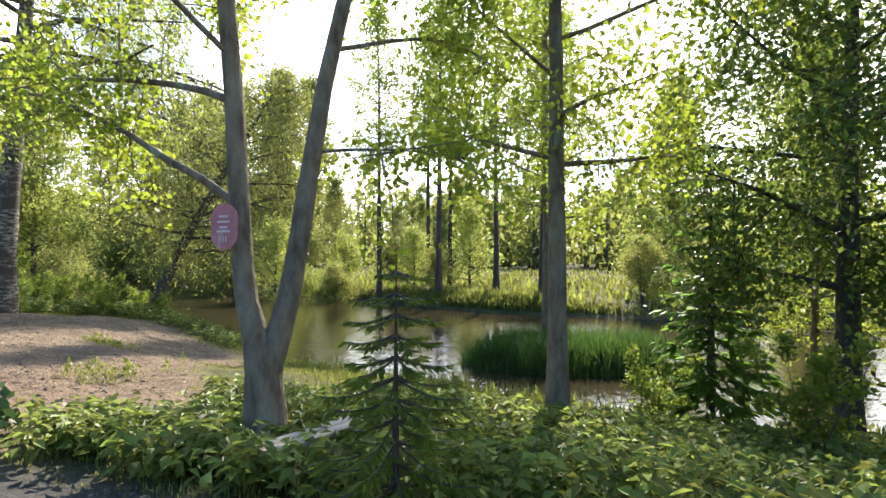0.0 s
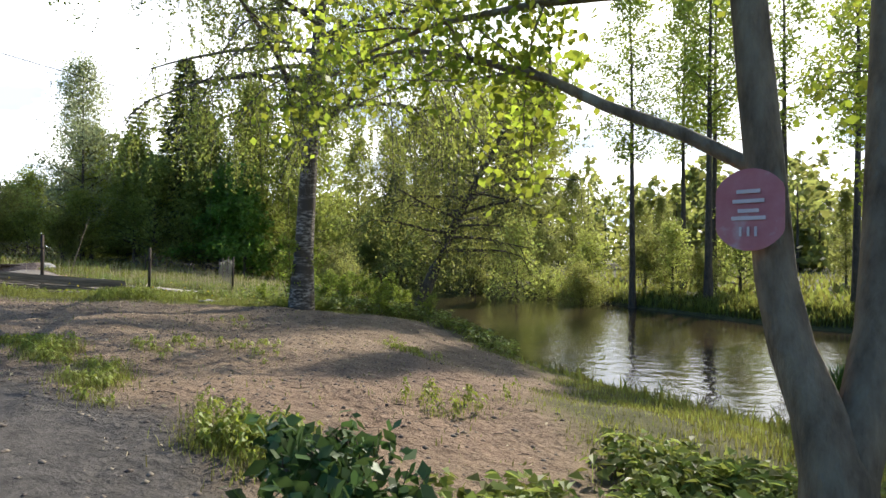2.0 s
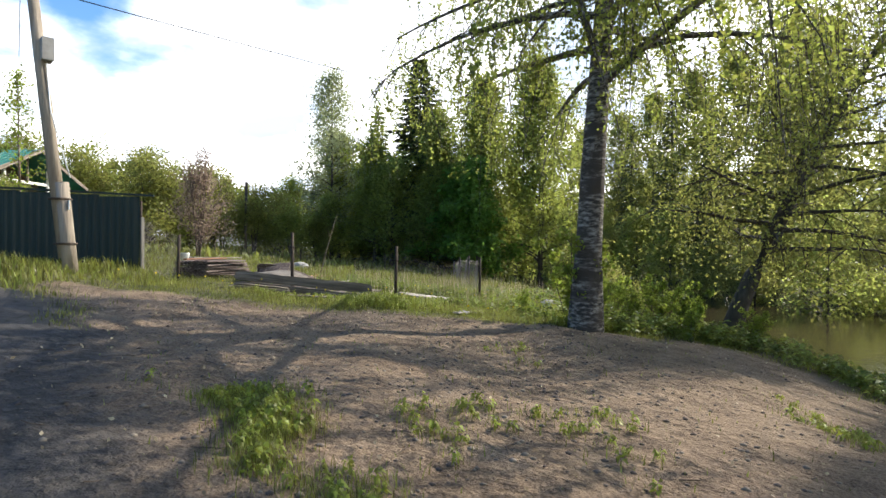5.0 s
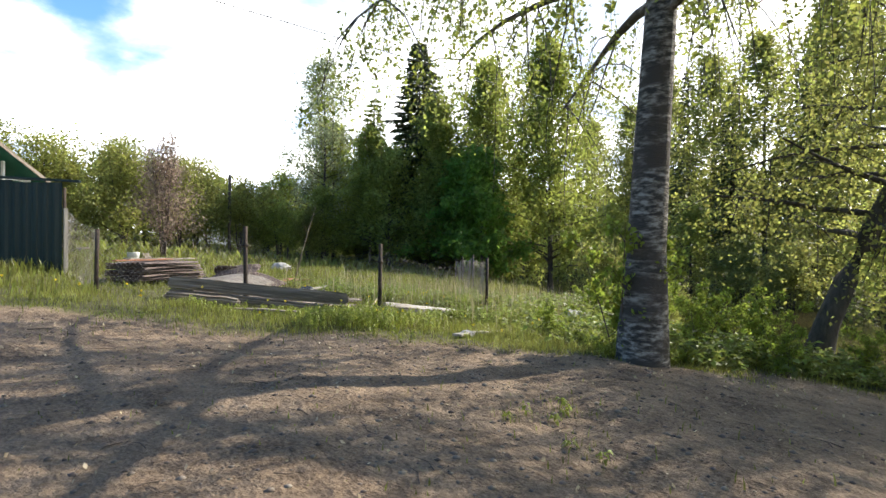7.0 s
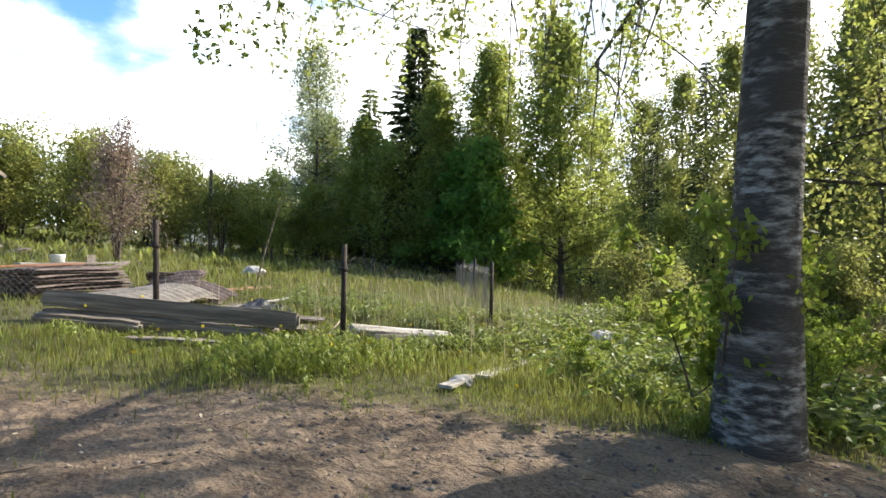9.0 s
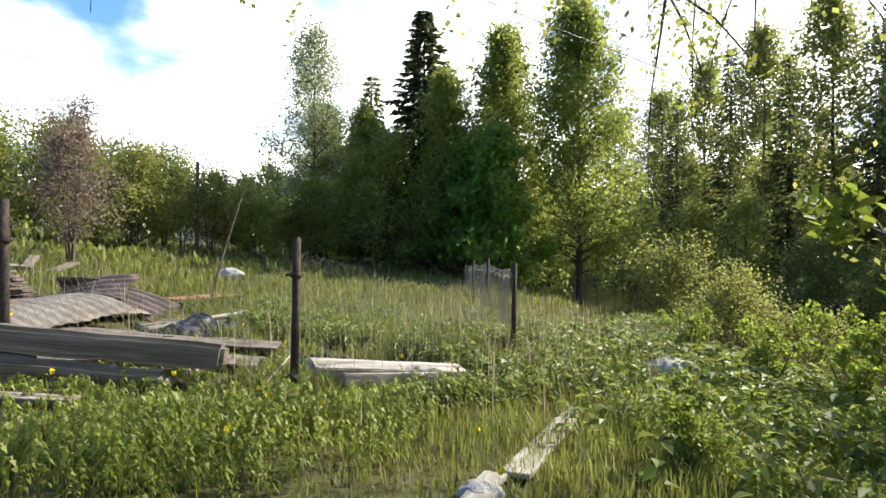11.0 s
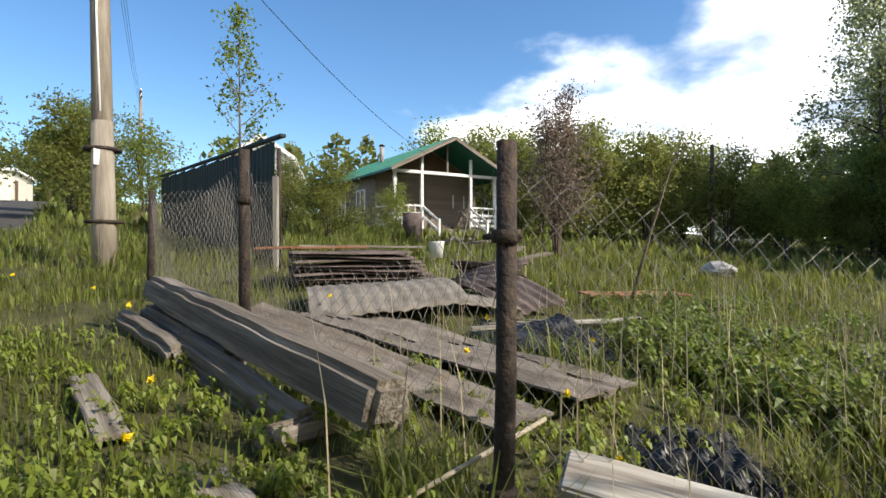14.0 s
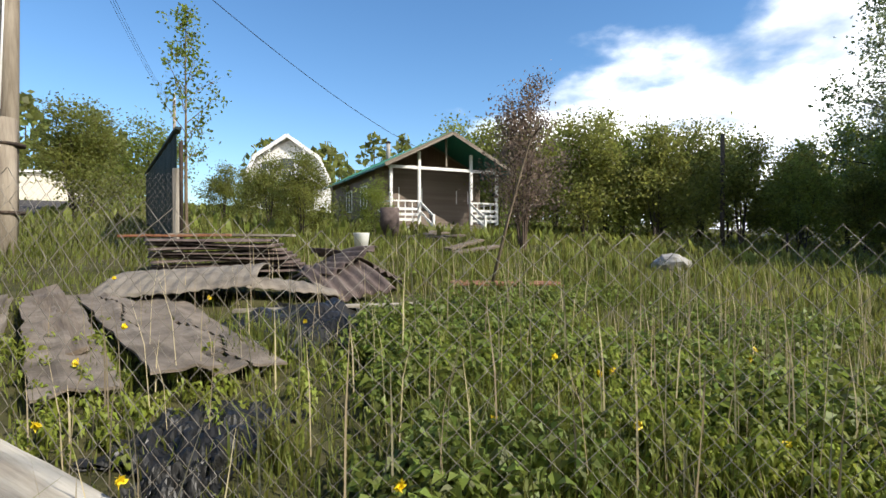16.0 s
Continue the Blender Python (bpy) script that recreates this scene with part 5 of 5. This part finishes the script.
# ---- green sheet-metal fence ----
gf = root_at("metal_fence", -20.1, 8.5, 0, 0, "dark green profiled sheet-metal fence", "fence")
d = np.array((-0.71, -0.704))
for j in range(9):
    a = d * (j * 1.0)
    n = 40
    u = np.linspace(0, 1.0, n)
    w = 0.012 * np.clip(2.2 * np.sin(u * 2 * np.pi * 5), -1, 1)
    x, y = a[0] + d[0] * u + d[1] * w, a[1] + d[1] * u - d[0] * w
    g, t = hz(-20.1 + a[0], 8.5 + a[1], -0.05), 2.62 + 0.05 * j
    v = np.concatenate([np.stack([x, y, np.full(n, g)], 1), np.stack([x, y, np.full(n, t)], 1)])
    v = np.concatenate([v, v + np.array([d[1], -d[0], 0]) * 0.004])
    i = np.arange(n - 1)
    f = np.concatenate([np.stack([i, i + 1, i + 1 + n, i + n], 1), np.stack([i + 2 * n, i + 3 * n, i + 1 + 3 * n, i + 1 + 2 * n], 1)])
    part("panel", mesh_of("panel", v, f, GREEN_METAL, False), gf)
    rod("post", ((a[0] - 0.05, a[1] + 0.05, g), (a[0] - 0.05, a[1] + 0.05, t - 0.1)), (0.03, 0.03), DARK_POST, gf)
bar("coping", (0.25, 0.25, 2.64), (d[0] * 9, d[1] * 9, 3.1), 0.09, 0.05, GREEN_METAL, gf)
bar("end_post", (0.06, 0.05, hz(-20.1, 8.5, -0.1)), (0.06, 0.05, 2.1), 0.07, 0.07, GREY_BOARD, gf, "pale grey wooden end post", 0.006, 0.004, 4)

# ---- utility poles and wires ----
def utility_pole(x, y, high, lean, label, box=True, r=0.13):
    g = hz(x, y)
    p = root_at("utility_pole", x, y, g, 0, label, "utility pole")
    top = np.array((lean[0], lean[1], high))
    rod("pole", ((0, 0, 0.3), top * 0.5, top), (r, r * 0.92, r * 0.75), POLE_WOOD, p, sides=16)
    if box:
        rod("stub", ((0.12, 0.1, -0.3), (0.12 + lean[0] * 0.25, 0.1 + lean[1] * 0.25, 1.9)), (0.15, 0.13), POLE_WOOD, p, "short leg lashed to the pole", 14)
        for z in (0.6, 1.55):
            c = np.array((0.06, 0.05, z)) + top * (z / high, z / high, 0)
            rod("band", (c - (0, 0, 0.02), c + (0, 0, 0.02)), (0.225, 0.225), DARK_POST, p, "dark wire binding")
        c = top * 0.62
        b = bar("meter_box", c + (0.13, 0.1, -0.24), c + (0.13, 0.1, 0.24), 0.22, 0.34, CONCRETE, p, "grey metal meter box", 0.01)
        rod("conduit", ((0.14, 0.05, 2.0), np.array((0.13, 0.05, 0)) + top * 0.45, c + (0.14, 0.1, -0.24)), (0.014, 0.014, 0.014), WHITE_PLASTIC, p, "white cable conduit", 6)
        n1 = bar("notice", (0.15, 0.02, 1.32), (0.15, 0.02, 1.52), 0.012, 0.13, WHITE_PLASTIC, p, "small white notice", 0.002)
    for z, w in ((high - 0.55, 0.65), (high - 0.15, 0.45)):
        c = top * z / high
        arm = bar("crossarm", c + (-w * 0.75, -w * 0.7, 0), c + (w * 0.75, w * 0.7, 0), 0.07, 0.07, DARK_POST, p)
        for k in (-0.9, -0.45, 0.45, 0.9):
            q = c + np.array((w * 0.75 * k, w * 0.7 * k, 0.03))
            rod("insulator", (q, q + (0, 0, 0.1), q + (0, 0, 0.16)), (0.02, 0.045, 0.025), PORCELAIN, p, sides=8)
    return p


utility_pole(-19.0, 6.7, 7.6, (-0.6, -0.66), "leaning wooden utility pole with a lashed leg and meter box")
utility_pole(-47, -14, 8.0, (0.2, 0.1), "distant wooden utility pole beside the road", False)


def cable(name, p, q, sag, label, r=0.009):
    u = np.linspace(0, 1, 24)
    pts = np.outer(1 - u, p) + np.outer(u, q)
    pts[:, 2] -= sag * 4 * u * (1 - u)
    return tagged(rod(name, pts, [r] * 24, BLACK_FILM, None, label, 5), category="cable")


cable("power_cable", (-19.55, 6.1, 6.9), (-15.1, 39.5, 6.4), 0.2, "black power cable sagging over the field", 0.013)
cable("power_cable", (-19.6, 6.0, 7.4), (-34.4, 8.2, 4.9), 0.5, "black service cable running to the house")
for k in (-0.5, 0.0, 0.5):
    cable("power_cable", (-19.6 + k * 0.6, 6.0 + k * 0.6, 8.0), (-46.8 + k * 0.6, -13.9 + k * 0.6, 11.2), 0.6, "thin overhead wire between the poles", 0.006)
    cable("power_cable", (-19.6 + k * 0.6, 6.0 + k * 0.6, 8.0), (14 + k * 0.6, -14 + k * 0.6, 9.0), 0.6, "thin overhead wire along the road", 0.006)
tall = root_at("old_post", -37, 19.8, hz(-37, 19.8), 0, "tall dark wooden post among bushes", "post")
rod("post", ((0, 0, -0.2), (0, 0.03, 4.5)), (0.09, 0.08), BARK_DARK, tall)


# ---- the porch house ----
def gable_house(name, label, x, y, z, rz, W, L, porch, floor, eave, apex, wall, roof, trim, gable):
    """A gabled house with an open porch; its local x points out of the front, its origin lies under the front of the roof."""
    h = root_at(name, x, y, z, rz, label, "house")
    f, e, a = floor - z, eave - z, apex - z
    back = -L
    front = -porch
    over = 0.38
    slope = (a - e) / (W / 2 + over)
    wall_top = e + slope * over
    bar("foundation", (back, 0, f / 2 - 0.2), (-0.5, 0, f / 2 - 0.2), W, f + 0.4, CONCRETE, h, "", 0.01)
    for s in (-1, 1):
        bar("wall", (back, s * (W / 2 - 0.07), (f + wall_top) / 2), (front, s * (W / 2 - 0.07), (f + wall_top) / 2), 0.14, wall_top - f, wall, h, "", 0.01)
        v = [(0.05, 0, a), (back - 0.3, 0, a), (back - 0.3, s * (W / 2 + over), e), (0.05, s * (W / 2 + over), e)]
        v = np.array(v + [(p[0], p[1], p[2] - 0.09) for p in v], float)
        part("roof", mesh_of("roof", v, [(0, 1, 2, 3), (7, 6, 5, 4), (0, 3, 7, 4), (3, 2, 6, 7), (2, 1, 5, 6), (1, 0, 4, 5)], roof), h)
        for k in range(int(L / 0.34)):
            xx = 0.02 - k * 0.34
            bar("roof_rib", (xx, s * 0.04, a + 0.012), (xx, s * (W / 2 + over), e + 0.012), 0.035, 0.03, roof, h, "", 0.006)
        bar("bargeboard", (0.075, 0, a - 0.06), (0.075, s * (W / 2 + over), e - 0.06), 0.03, 0.16, trim, h, "pale bargeboard", 0.004)
    for xx, nm in ((front + 0.07, "front_wall"), (back + 0.07, "back_wall")):
        v = np.array([(xx - 0.07, -W / 2, f), (xx - 0.07, W / 2, f), (xx - 0.07, W / 2, wall_top), (xx - 0.07, 0, a - 0.1), (xx - 0.07, -W / 2, wall_top)])
        bm = bmesh.new()
        face = bm.faces.new([bm.verts.new(p) for p in v])
        ext = bmesh.ops.extrude_face_region(bm, geom=[face])
        bmesh.ops.translate(bm, vec=(0.14, 0, 0), verts=[q for q in ext["geom"] if isinstance(q, bmesh.types.BMVert)])
        bmesh.ops.recalc_face_normals(bm, faces=bm.faces)
        me = bpy.data.meshes.new(nm)
        bm.to_mesh(me)
        bm.free()
        me.materials.append(wall)
        part("wall", me, h)
    return h, f, e, a, wall_top, front


def window(parent, c, w, hgt, axis, trim=WHITE_PAINT):
    """A framed window; axis 'x' faces along local x, 'y' along y."""
    o = (1, 0, 0) if axis == "x" else (0, 1, 0)
    s = (0, 1, 0) if axis == "x" else (1, 0, 0)
    sg = -1 if c[1] < 0 and axis == "y" else 1
    c, o, s = np.array(c, float), np.array(o, float) * sg, np.array(s, float)
    pane = bar("window", c - s * w / 2, c + s * w / 2, 0.02, hgt, GLASS, parent, "dark window pane in a white frame", 0.002)
    up = np.array((0, 0, 1.0))
    for k in (-1, 1):
        bar("frame", c + o * 0.02 - s * w / 2 + up * k * hgt / 2, c + o * 0.02 + s * w / 2 + up * k * hgt / 2, 0.05, 0.07, trim, parent, "", 0.004)
        bar("frame", c + o * 0.02 + s * k * w / 2 - up * hgt / 2, c + o * 0.02 + s * k * w / 2 + up * hgt / 2, 0.05, 0.07, trim, parent, "", 0.004)
    bar("frame", c + o * 0.02 - up * hgt / 2, c + o * 0.02 + up * hgt / 2, 0.04, 0.05, trim, parent, "", 0.004)
    return pane


g = hz(-34.5, 9.2)
house, f, e, a, wt_, fr = gable_house("house", "small wooden house with a green metal roof and white porch", -35.4, 9.2, g, 40, 5.2, 9.4, 2.4, 1.95, 4.3, 5.78, SIDING, ROOF_GREEN, OLD_WOOD, GABLE)
bar("porch_floor", (fr, 0, f - 0.04), (-0.45, 0, f - 0.04), 5.2, 0.08, OLD_WOOD, house)
for y in (-2.5, -1.25, 1.2, 2.5):
    bar("porch_post", (-0.6, y, f - 0.3), (-0.6, y, a - 0.2 - abs(y) * 0.49), 0.12, 0.12, WHITE_PAINT, house, "white porch post", 0.01)
bar("porch_beam", (-0.6, -2.6, wt_ - 0.2), (-0.6, 2.6, wt_ - 0.2), 0.1, 0.13, WHITE_PAINT, house, "white porch beam", 0.008)
bar("king_post", (-0.6, 0, wt_ - 0.2), (-0.6, 0, a - 0.2), 0.08, 0.08, OLD_WOOD, house)
for y0, y1 in ((-2.5, -1.25), (1.2, 2.5)):
    for z, th in ((0.95, 0.07), (0.62, 0.11), (0.4, 0.11), (0.18, 0.11)):
        bar("rail", (-0.57, y0, f + z), (-0.57, y1, f + z), 0.03, th, WHITE_PAINT, house, "", 0.004)
    for k in (0.25, 0.5, 0.75):
        y = y0 + (y1 - y0) * k
        bar("baluster", (-0.61, y, f + 0.05), (-0.61, y, f + 0.95), 0.04, 0.04, WHITE_PAINT, house, "", 0.004)
for s, y in ((-1, -2.5), (1, 2.5)):
    for z, th in ((0.95, 0.07), (0.62, 0.11), (0.4, 0.11), (0.18, 0.11)):
        bar("rail", (fr, y, f + z), (-0.65, y, f + z), 0.03, th, WHITE_PAINT, house, "", 0.004)
for k in range(3):
    bar("stair_tread", (-0.3 + 0.28 * k, -1.15, f - 0.17 * (k + 1)), (-0.3 + 0.28 * k, 1.1, f - 0.17 * (k + 1)), 0.3, 0.05, OLD_WOOD, house, "", 0.006)
for y in (-1.2, 1.15):
    bar("stair_rail", (-0.55, y, f + 0.9), (0.7, y, f + 0.25), 0.05, 0.09, WHITE_PAINT, house, "", 0.006)
    bar("stair_rail", (-0.55, y, f + 0.5), (0.7, y, f - 0.15), 0.05, 0.09, WHITE_PAINT, house, "", 0.006)
    bar("newel", (0.7, y, f - 0.6), (0.7, y, f + 0.35), 0.09, 0.09, WHITE_PAINT, house, "", 0.008)
bar("door", (fr + 0.09, 0.15, f + 1.0), (fr + 0.09, 1.05, f + 1.0), 0.05, 2.0, DARK_IN, house, "dark open doorway")
window(house, (fr + 0.09, -0.95, f + 1.25), 1.1, 0.9, "x")
window(house, (fr + 0.09, 1.65, f + 1.35), 0.6, 0.6, "x")
window(house, (-3.8, -2.6, f + 1.3), 0.9, 1.0, "y")
window(house, (-6.1, -2.6, f + 1.3), 0.9, 1.0, "y")
gp = np.array([(fr + 0.16, -2.3, wt_ - 0.05), (fr + 0.16, 2.3, wt_ - 0.05), (fr + 0.16, 0, a - 0.22)])
gp = np.vstack([gp, gp - (0.03, 0, 0)])
bm = bmesh.new()
gvs = [bm.verts.new(p) for p in gp]
bm.faces.new(gvs[:3])
bm.faces.new(gvs[3:][::-1])
for j in range(3):
    bm.faces.new((gvs[j], gvs[j + 3], gvs[(j + 1) % 3 + 3], gvs[(j + 1) % 3]))
bmesh.ops.recalc_face_normals(bm, faces=bm.faces)
me = bpy.data.meshes.new("gable_panel")
bm.to_mesh(me)
bm.free()
me.materials.append(GABLE)
part("gable_panel", me, house, "dark brown boarded gable")
ch = rod("chimney", ((-5.2, -0.9, a - 0.6), (-5.2, -0.9, a + 0.35)), (0.11, 0.11), CONCRETE, house, "grey stove pipe")
rod("cap", ((-5.2, -0.9, a + 0.38), (-5.2, -0.9, a + 0.46)), (0.17, 0.06), DARK_POST, ch)

# ---- houses farther up the slope ----
vil = root_at("house", -49.8, -6.6, 3.0, 24, "white weatherboarded house with a mansard gable and balcony", "house")
vil.scale = (0.87, 0.87, 0.87)
prof = np.array([(-3.4, -2.5), (3.4, -2.5), (3.4, 3.3), (2.5, 5.4), (0, 7.2), (-2.5, 5.4), (-3.4, 3.3)])
n = len(prof)
v = np.concatenate([np.column_stack([np.zeros(n), prof]), np.column_stack([np.full(n, -8.0), prof])])
bm = bmesh.new()
vv = [bm.verts.new(p) for p in v]
bm.faces.new(vv[:n])
bm.faces.new(vv[n:][::-1])
for j in range(n):
    bm.faces.new((vv[j], vv[j + n], vv[(j + 1) % n + n], vv[(j + 1) % n]))
bmesh.ops.recalc_face_normals(bm, faces=bm.faces)
me = bpy.data.meshes.new("wall")
bm.to_mesh(me)
bm.free()
me.materials.append(WHITE_PAINT)
part("wall", me, vil)
for (y0, z0), (y1, z1) in zip(prof[2:-1], prof[3:]):
    bar("roof", (-3.9, y0 * 1.04, z0 + 0.1), (-3.9, y1 * 1.04, z1 + 0.1), 8.9, 0.12, OLD_WOOD, vil, "grey roof")
    bar("trim", (0.58, y0 * 1.04, z0 + 0.02), (0.58, y1 * 1.04, z1 + 0.02), 0.1, 0.3, WHITE_PAINT, vil, "white roof edge")
bar("balcony", (0.5, -2.9, 3.3), (0.5, 2.9, 3.3), 1.0, 0.15, WHITE_PAINT, vil)
for k in range(15):
    bar("baluster", (0.95, -2.8 + 0.4 * k, 3.35), (0.95, -2.8 + 0.4 * k, 4.2), 0.07, 0.07, WHITE_PAINT, vil)
bar("handrail", (0.95, -2.85, 4.25), (0.95, 2.85, 4.25), 0.1, 0.08, WHITE_PAINT, vil)
for y in (-1.4, 1.4):
    bar("balcony_post", (0.9, y, 3.3), (0.9, y, 6.0), 0.1, 0.1, WHITE_PAINT, vil)
bar("balcony_door", (0.06, -0.5, 4.4), (0.06, 0.5, 4.4), 0.06, 1.9, GLASS, vil)
for y in (-1.7, 1.7):
    window(vil, (0.03, y, 4.5), 0.9, 1.1, "x")
    window(vil, (0.03, y, 1.7), 1.0, 1.2, "x")
shed = root_at("garage", -56, -36, hz(-56, -36), 35, "long cream building with a flat pale roof", "building")
bar("wall", (-4, 0, 1.25), (4, 0, 1.25), 5, 2.9, CREAM, shed)
bar("roof", (-4.3, 0, 2.8), (4.3, 0, 2.8), 5.6, 0.22, WHITE_PAINT, shed)
bar("door", (2.2, 2.51, 1.0), (3.2, 2.51, 1.0), 0.08, 2.0, GABLE, shed)
g = hz(-66, 34)
cot = root_at("house", -66, 32, g, -20, "small distant pale house with a dark pitched roof", "house")
bar("wall", (-3, 0, 1.4), (3, 0, 1.4), 5, 3.2, CREAM, cot)
for s in (-1, 1):
    bar("roof", (0, 0, 5.0), (0, s * 3.0, 2.8), 6.6, 0.14, SLATE_DARK, cot)

# ---- in front of the house ----
bx, by = -29.0, 8.7
barrel = root_at("barrel", bx, by, hz(bx, by), 0, "rusty brown metal barrel by the porch", "barrel")
rod("drum", ((0, 0, 0), (0, 0, 0.28), (0, 0, 0.3), (0, 0, 0.58), (0, 0, 0.6), (0, 0, 0.88)), (0.29, 0.29, 0.3, 0.3, 0.29, 0.29), SLATE_DARK, barrel, sides=24)
bx, by = -22.4, 10.5
bucket = root_at("bucket", bx, by, hz(bx, by, 0.12), 0, "white plastic bucket in the grass", "bucket")
rod("pail", ((0, 0, 0), (0, 0, 0.28), (0, 0, 0.3)), (0.11, 0.145, 0.15), WHITE_PLASTIC, bucket, sides=20)
for x, y, x2, y2, sd in ((-27.5, 9.6, -29.5, 10.4, 51), (-28.2, 9.9, -30.0, 9.9, 52), (-27.3, 10.2, -29.0, 11.0, 53), (-24.5, 11.6, -26.2, 12.0, 54), (-23.8, 11.9, -25.2, 12.6, 55)):
    tagged(bar("board", (x, y, hz(x, y, 0.14)), (x2, y2, hz(x2, y2, 0.2)), 0.2, 0.05, BROWN_WOOD, None, "old brown board on the lawn near the porch", 0.006, 0.02, 6, 5, sd), category="board", group="boards by the porch")

# ---- pebbles, clods and twigs on the bare ground ----
rp = rng_of(99)
pb = scatter(rp, 5200, -15, 0, 1.5, 13, lambda x, y: np.maximum(dirt_mask(x, y), 0.35 * road_mask(x, y)) * np.exp(-(line_distance(x, y, WALK) / 3.0) ** 2))
ico = np.array([(0, 0, 0.6), (1, 0, 0), (0.3, 0.95, 0.05), (-0.8, 0.6, 0), (-0.8, -0.6, 0.05), (0.3, -0.95, 0), (0, 0, -0.4)])
tri = np.array([(0, 1, 2), (0, 2, 3), (0, 3, 4), (0, 4, 5), (0, 5, 1), (6, 2, 1), (6, 3, 2), (6, 4, 3), (6, 5, 4), (6, 1, 5)])
sz = (rp.exponential(0.009, len(pb)) + 0.004).clip(0, 0.028)[:, None, None]
an = rp.uniform(0, 6.28, len(pb))
rot = np.stack([np.stack([np.cos(an), -np.sin(an), 0 * an], 1), np.stack([np.sin(an), np.cos(an), 0 * an], 1), np.stack([0 * an, 0 * an, 1 + 0 * an], 1)], 1)
pv = np.einsum("nij,vj->nvi", rot, ico) * sz * rp.uniform(0.7, 1.3, (len(pb), 7, 1)) + np.column_stack([pb, height(pb[:, 0], pb[:, 1])])[:, None]
PEBBLE = material("pebbles and clods", ((0.075, 0.058, 0.043), (0.18, 0.15, 0.12)), scale=6, rough=0.95, island=0.45)
tagged(new("pebbles", mesh_of("pebbles", pv.reshape(-1, 3), (tri[None] + np.arange(len(pb))[:, None, None] * 7).reshape(-1, 3), PEBBLE, True)), "small stones and clods on the bare earth", "pebbles", kind="stuff")
tw = scatter(rp, 150, -14, -2, 3, 13, lambda x, y: dirt_mask(x, y))
lines = []
for x, y in tw:
    a, L = rp.uniform(0, 6.28), rp.uniform(0.05, 0.28)
    pts = [(x + np.cos(a + 0.3 * k) * L * k / 2, y + np.sin(a + 0.3 * k) * L * k / 2) for k in range(3)]
    lines.append((np.array([(p[0], p[1], float(height(*p)) + 0.008) for p in pts]), np.array([0.004, 0.003, 0.001])))
tagged(new("fallen_twigs", mesh_of("fallen_twigs", *tubes(lines, 4), TWIG)), "small fallen twigs on the dirt", "twigs", kind="stuff")
lf = scatter(rp, 900, -14, -2, 3, 14, lambda x, y: dirt_mask(x, y))
tagged(new("leaf_litter", mesh_of("leaf_litter", *leaves_at(np.column_stack([lf, height(lf[:, 0], lf[:, 1]) + 0.012]), 0.035, rp), DRY_GRASS)), "dry fallen leaves on the dirt", "leaves", kind="stuff")
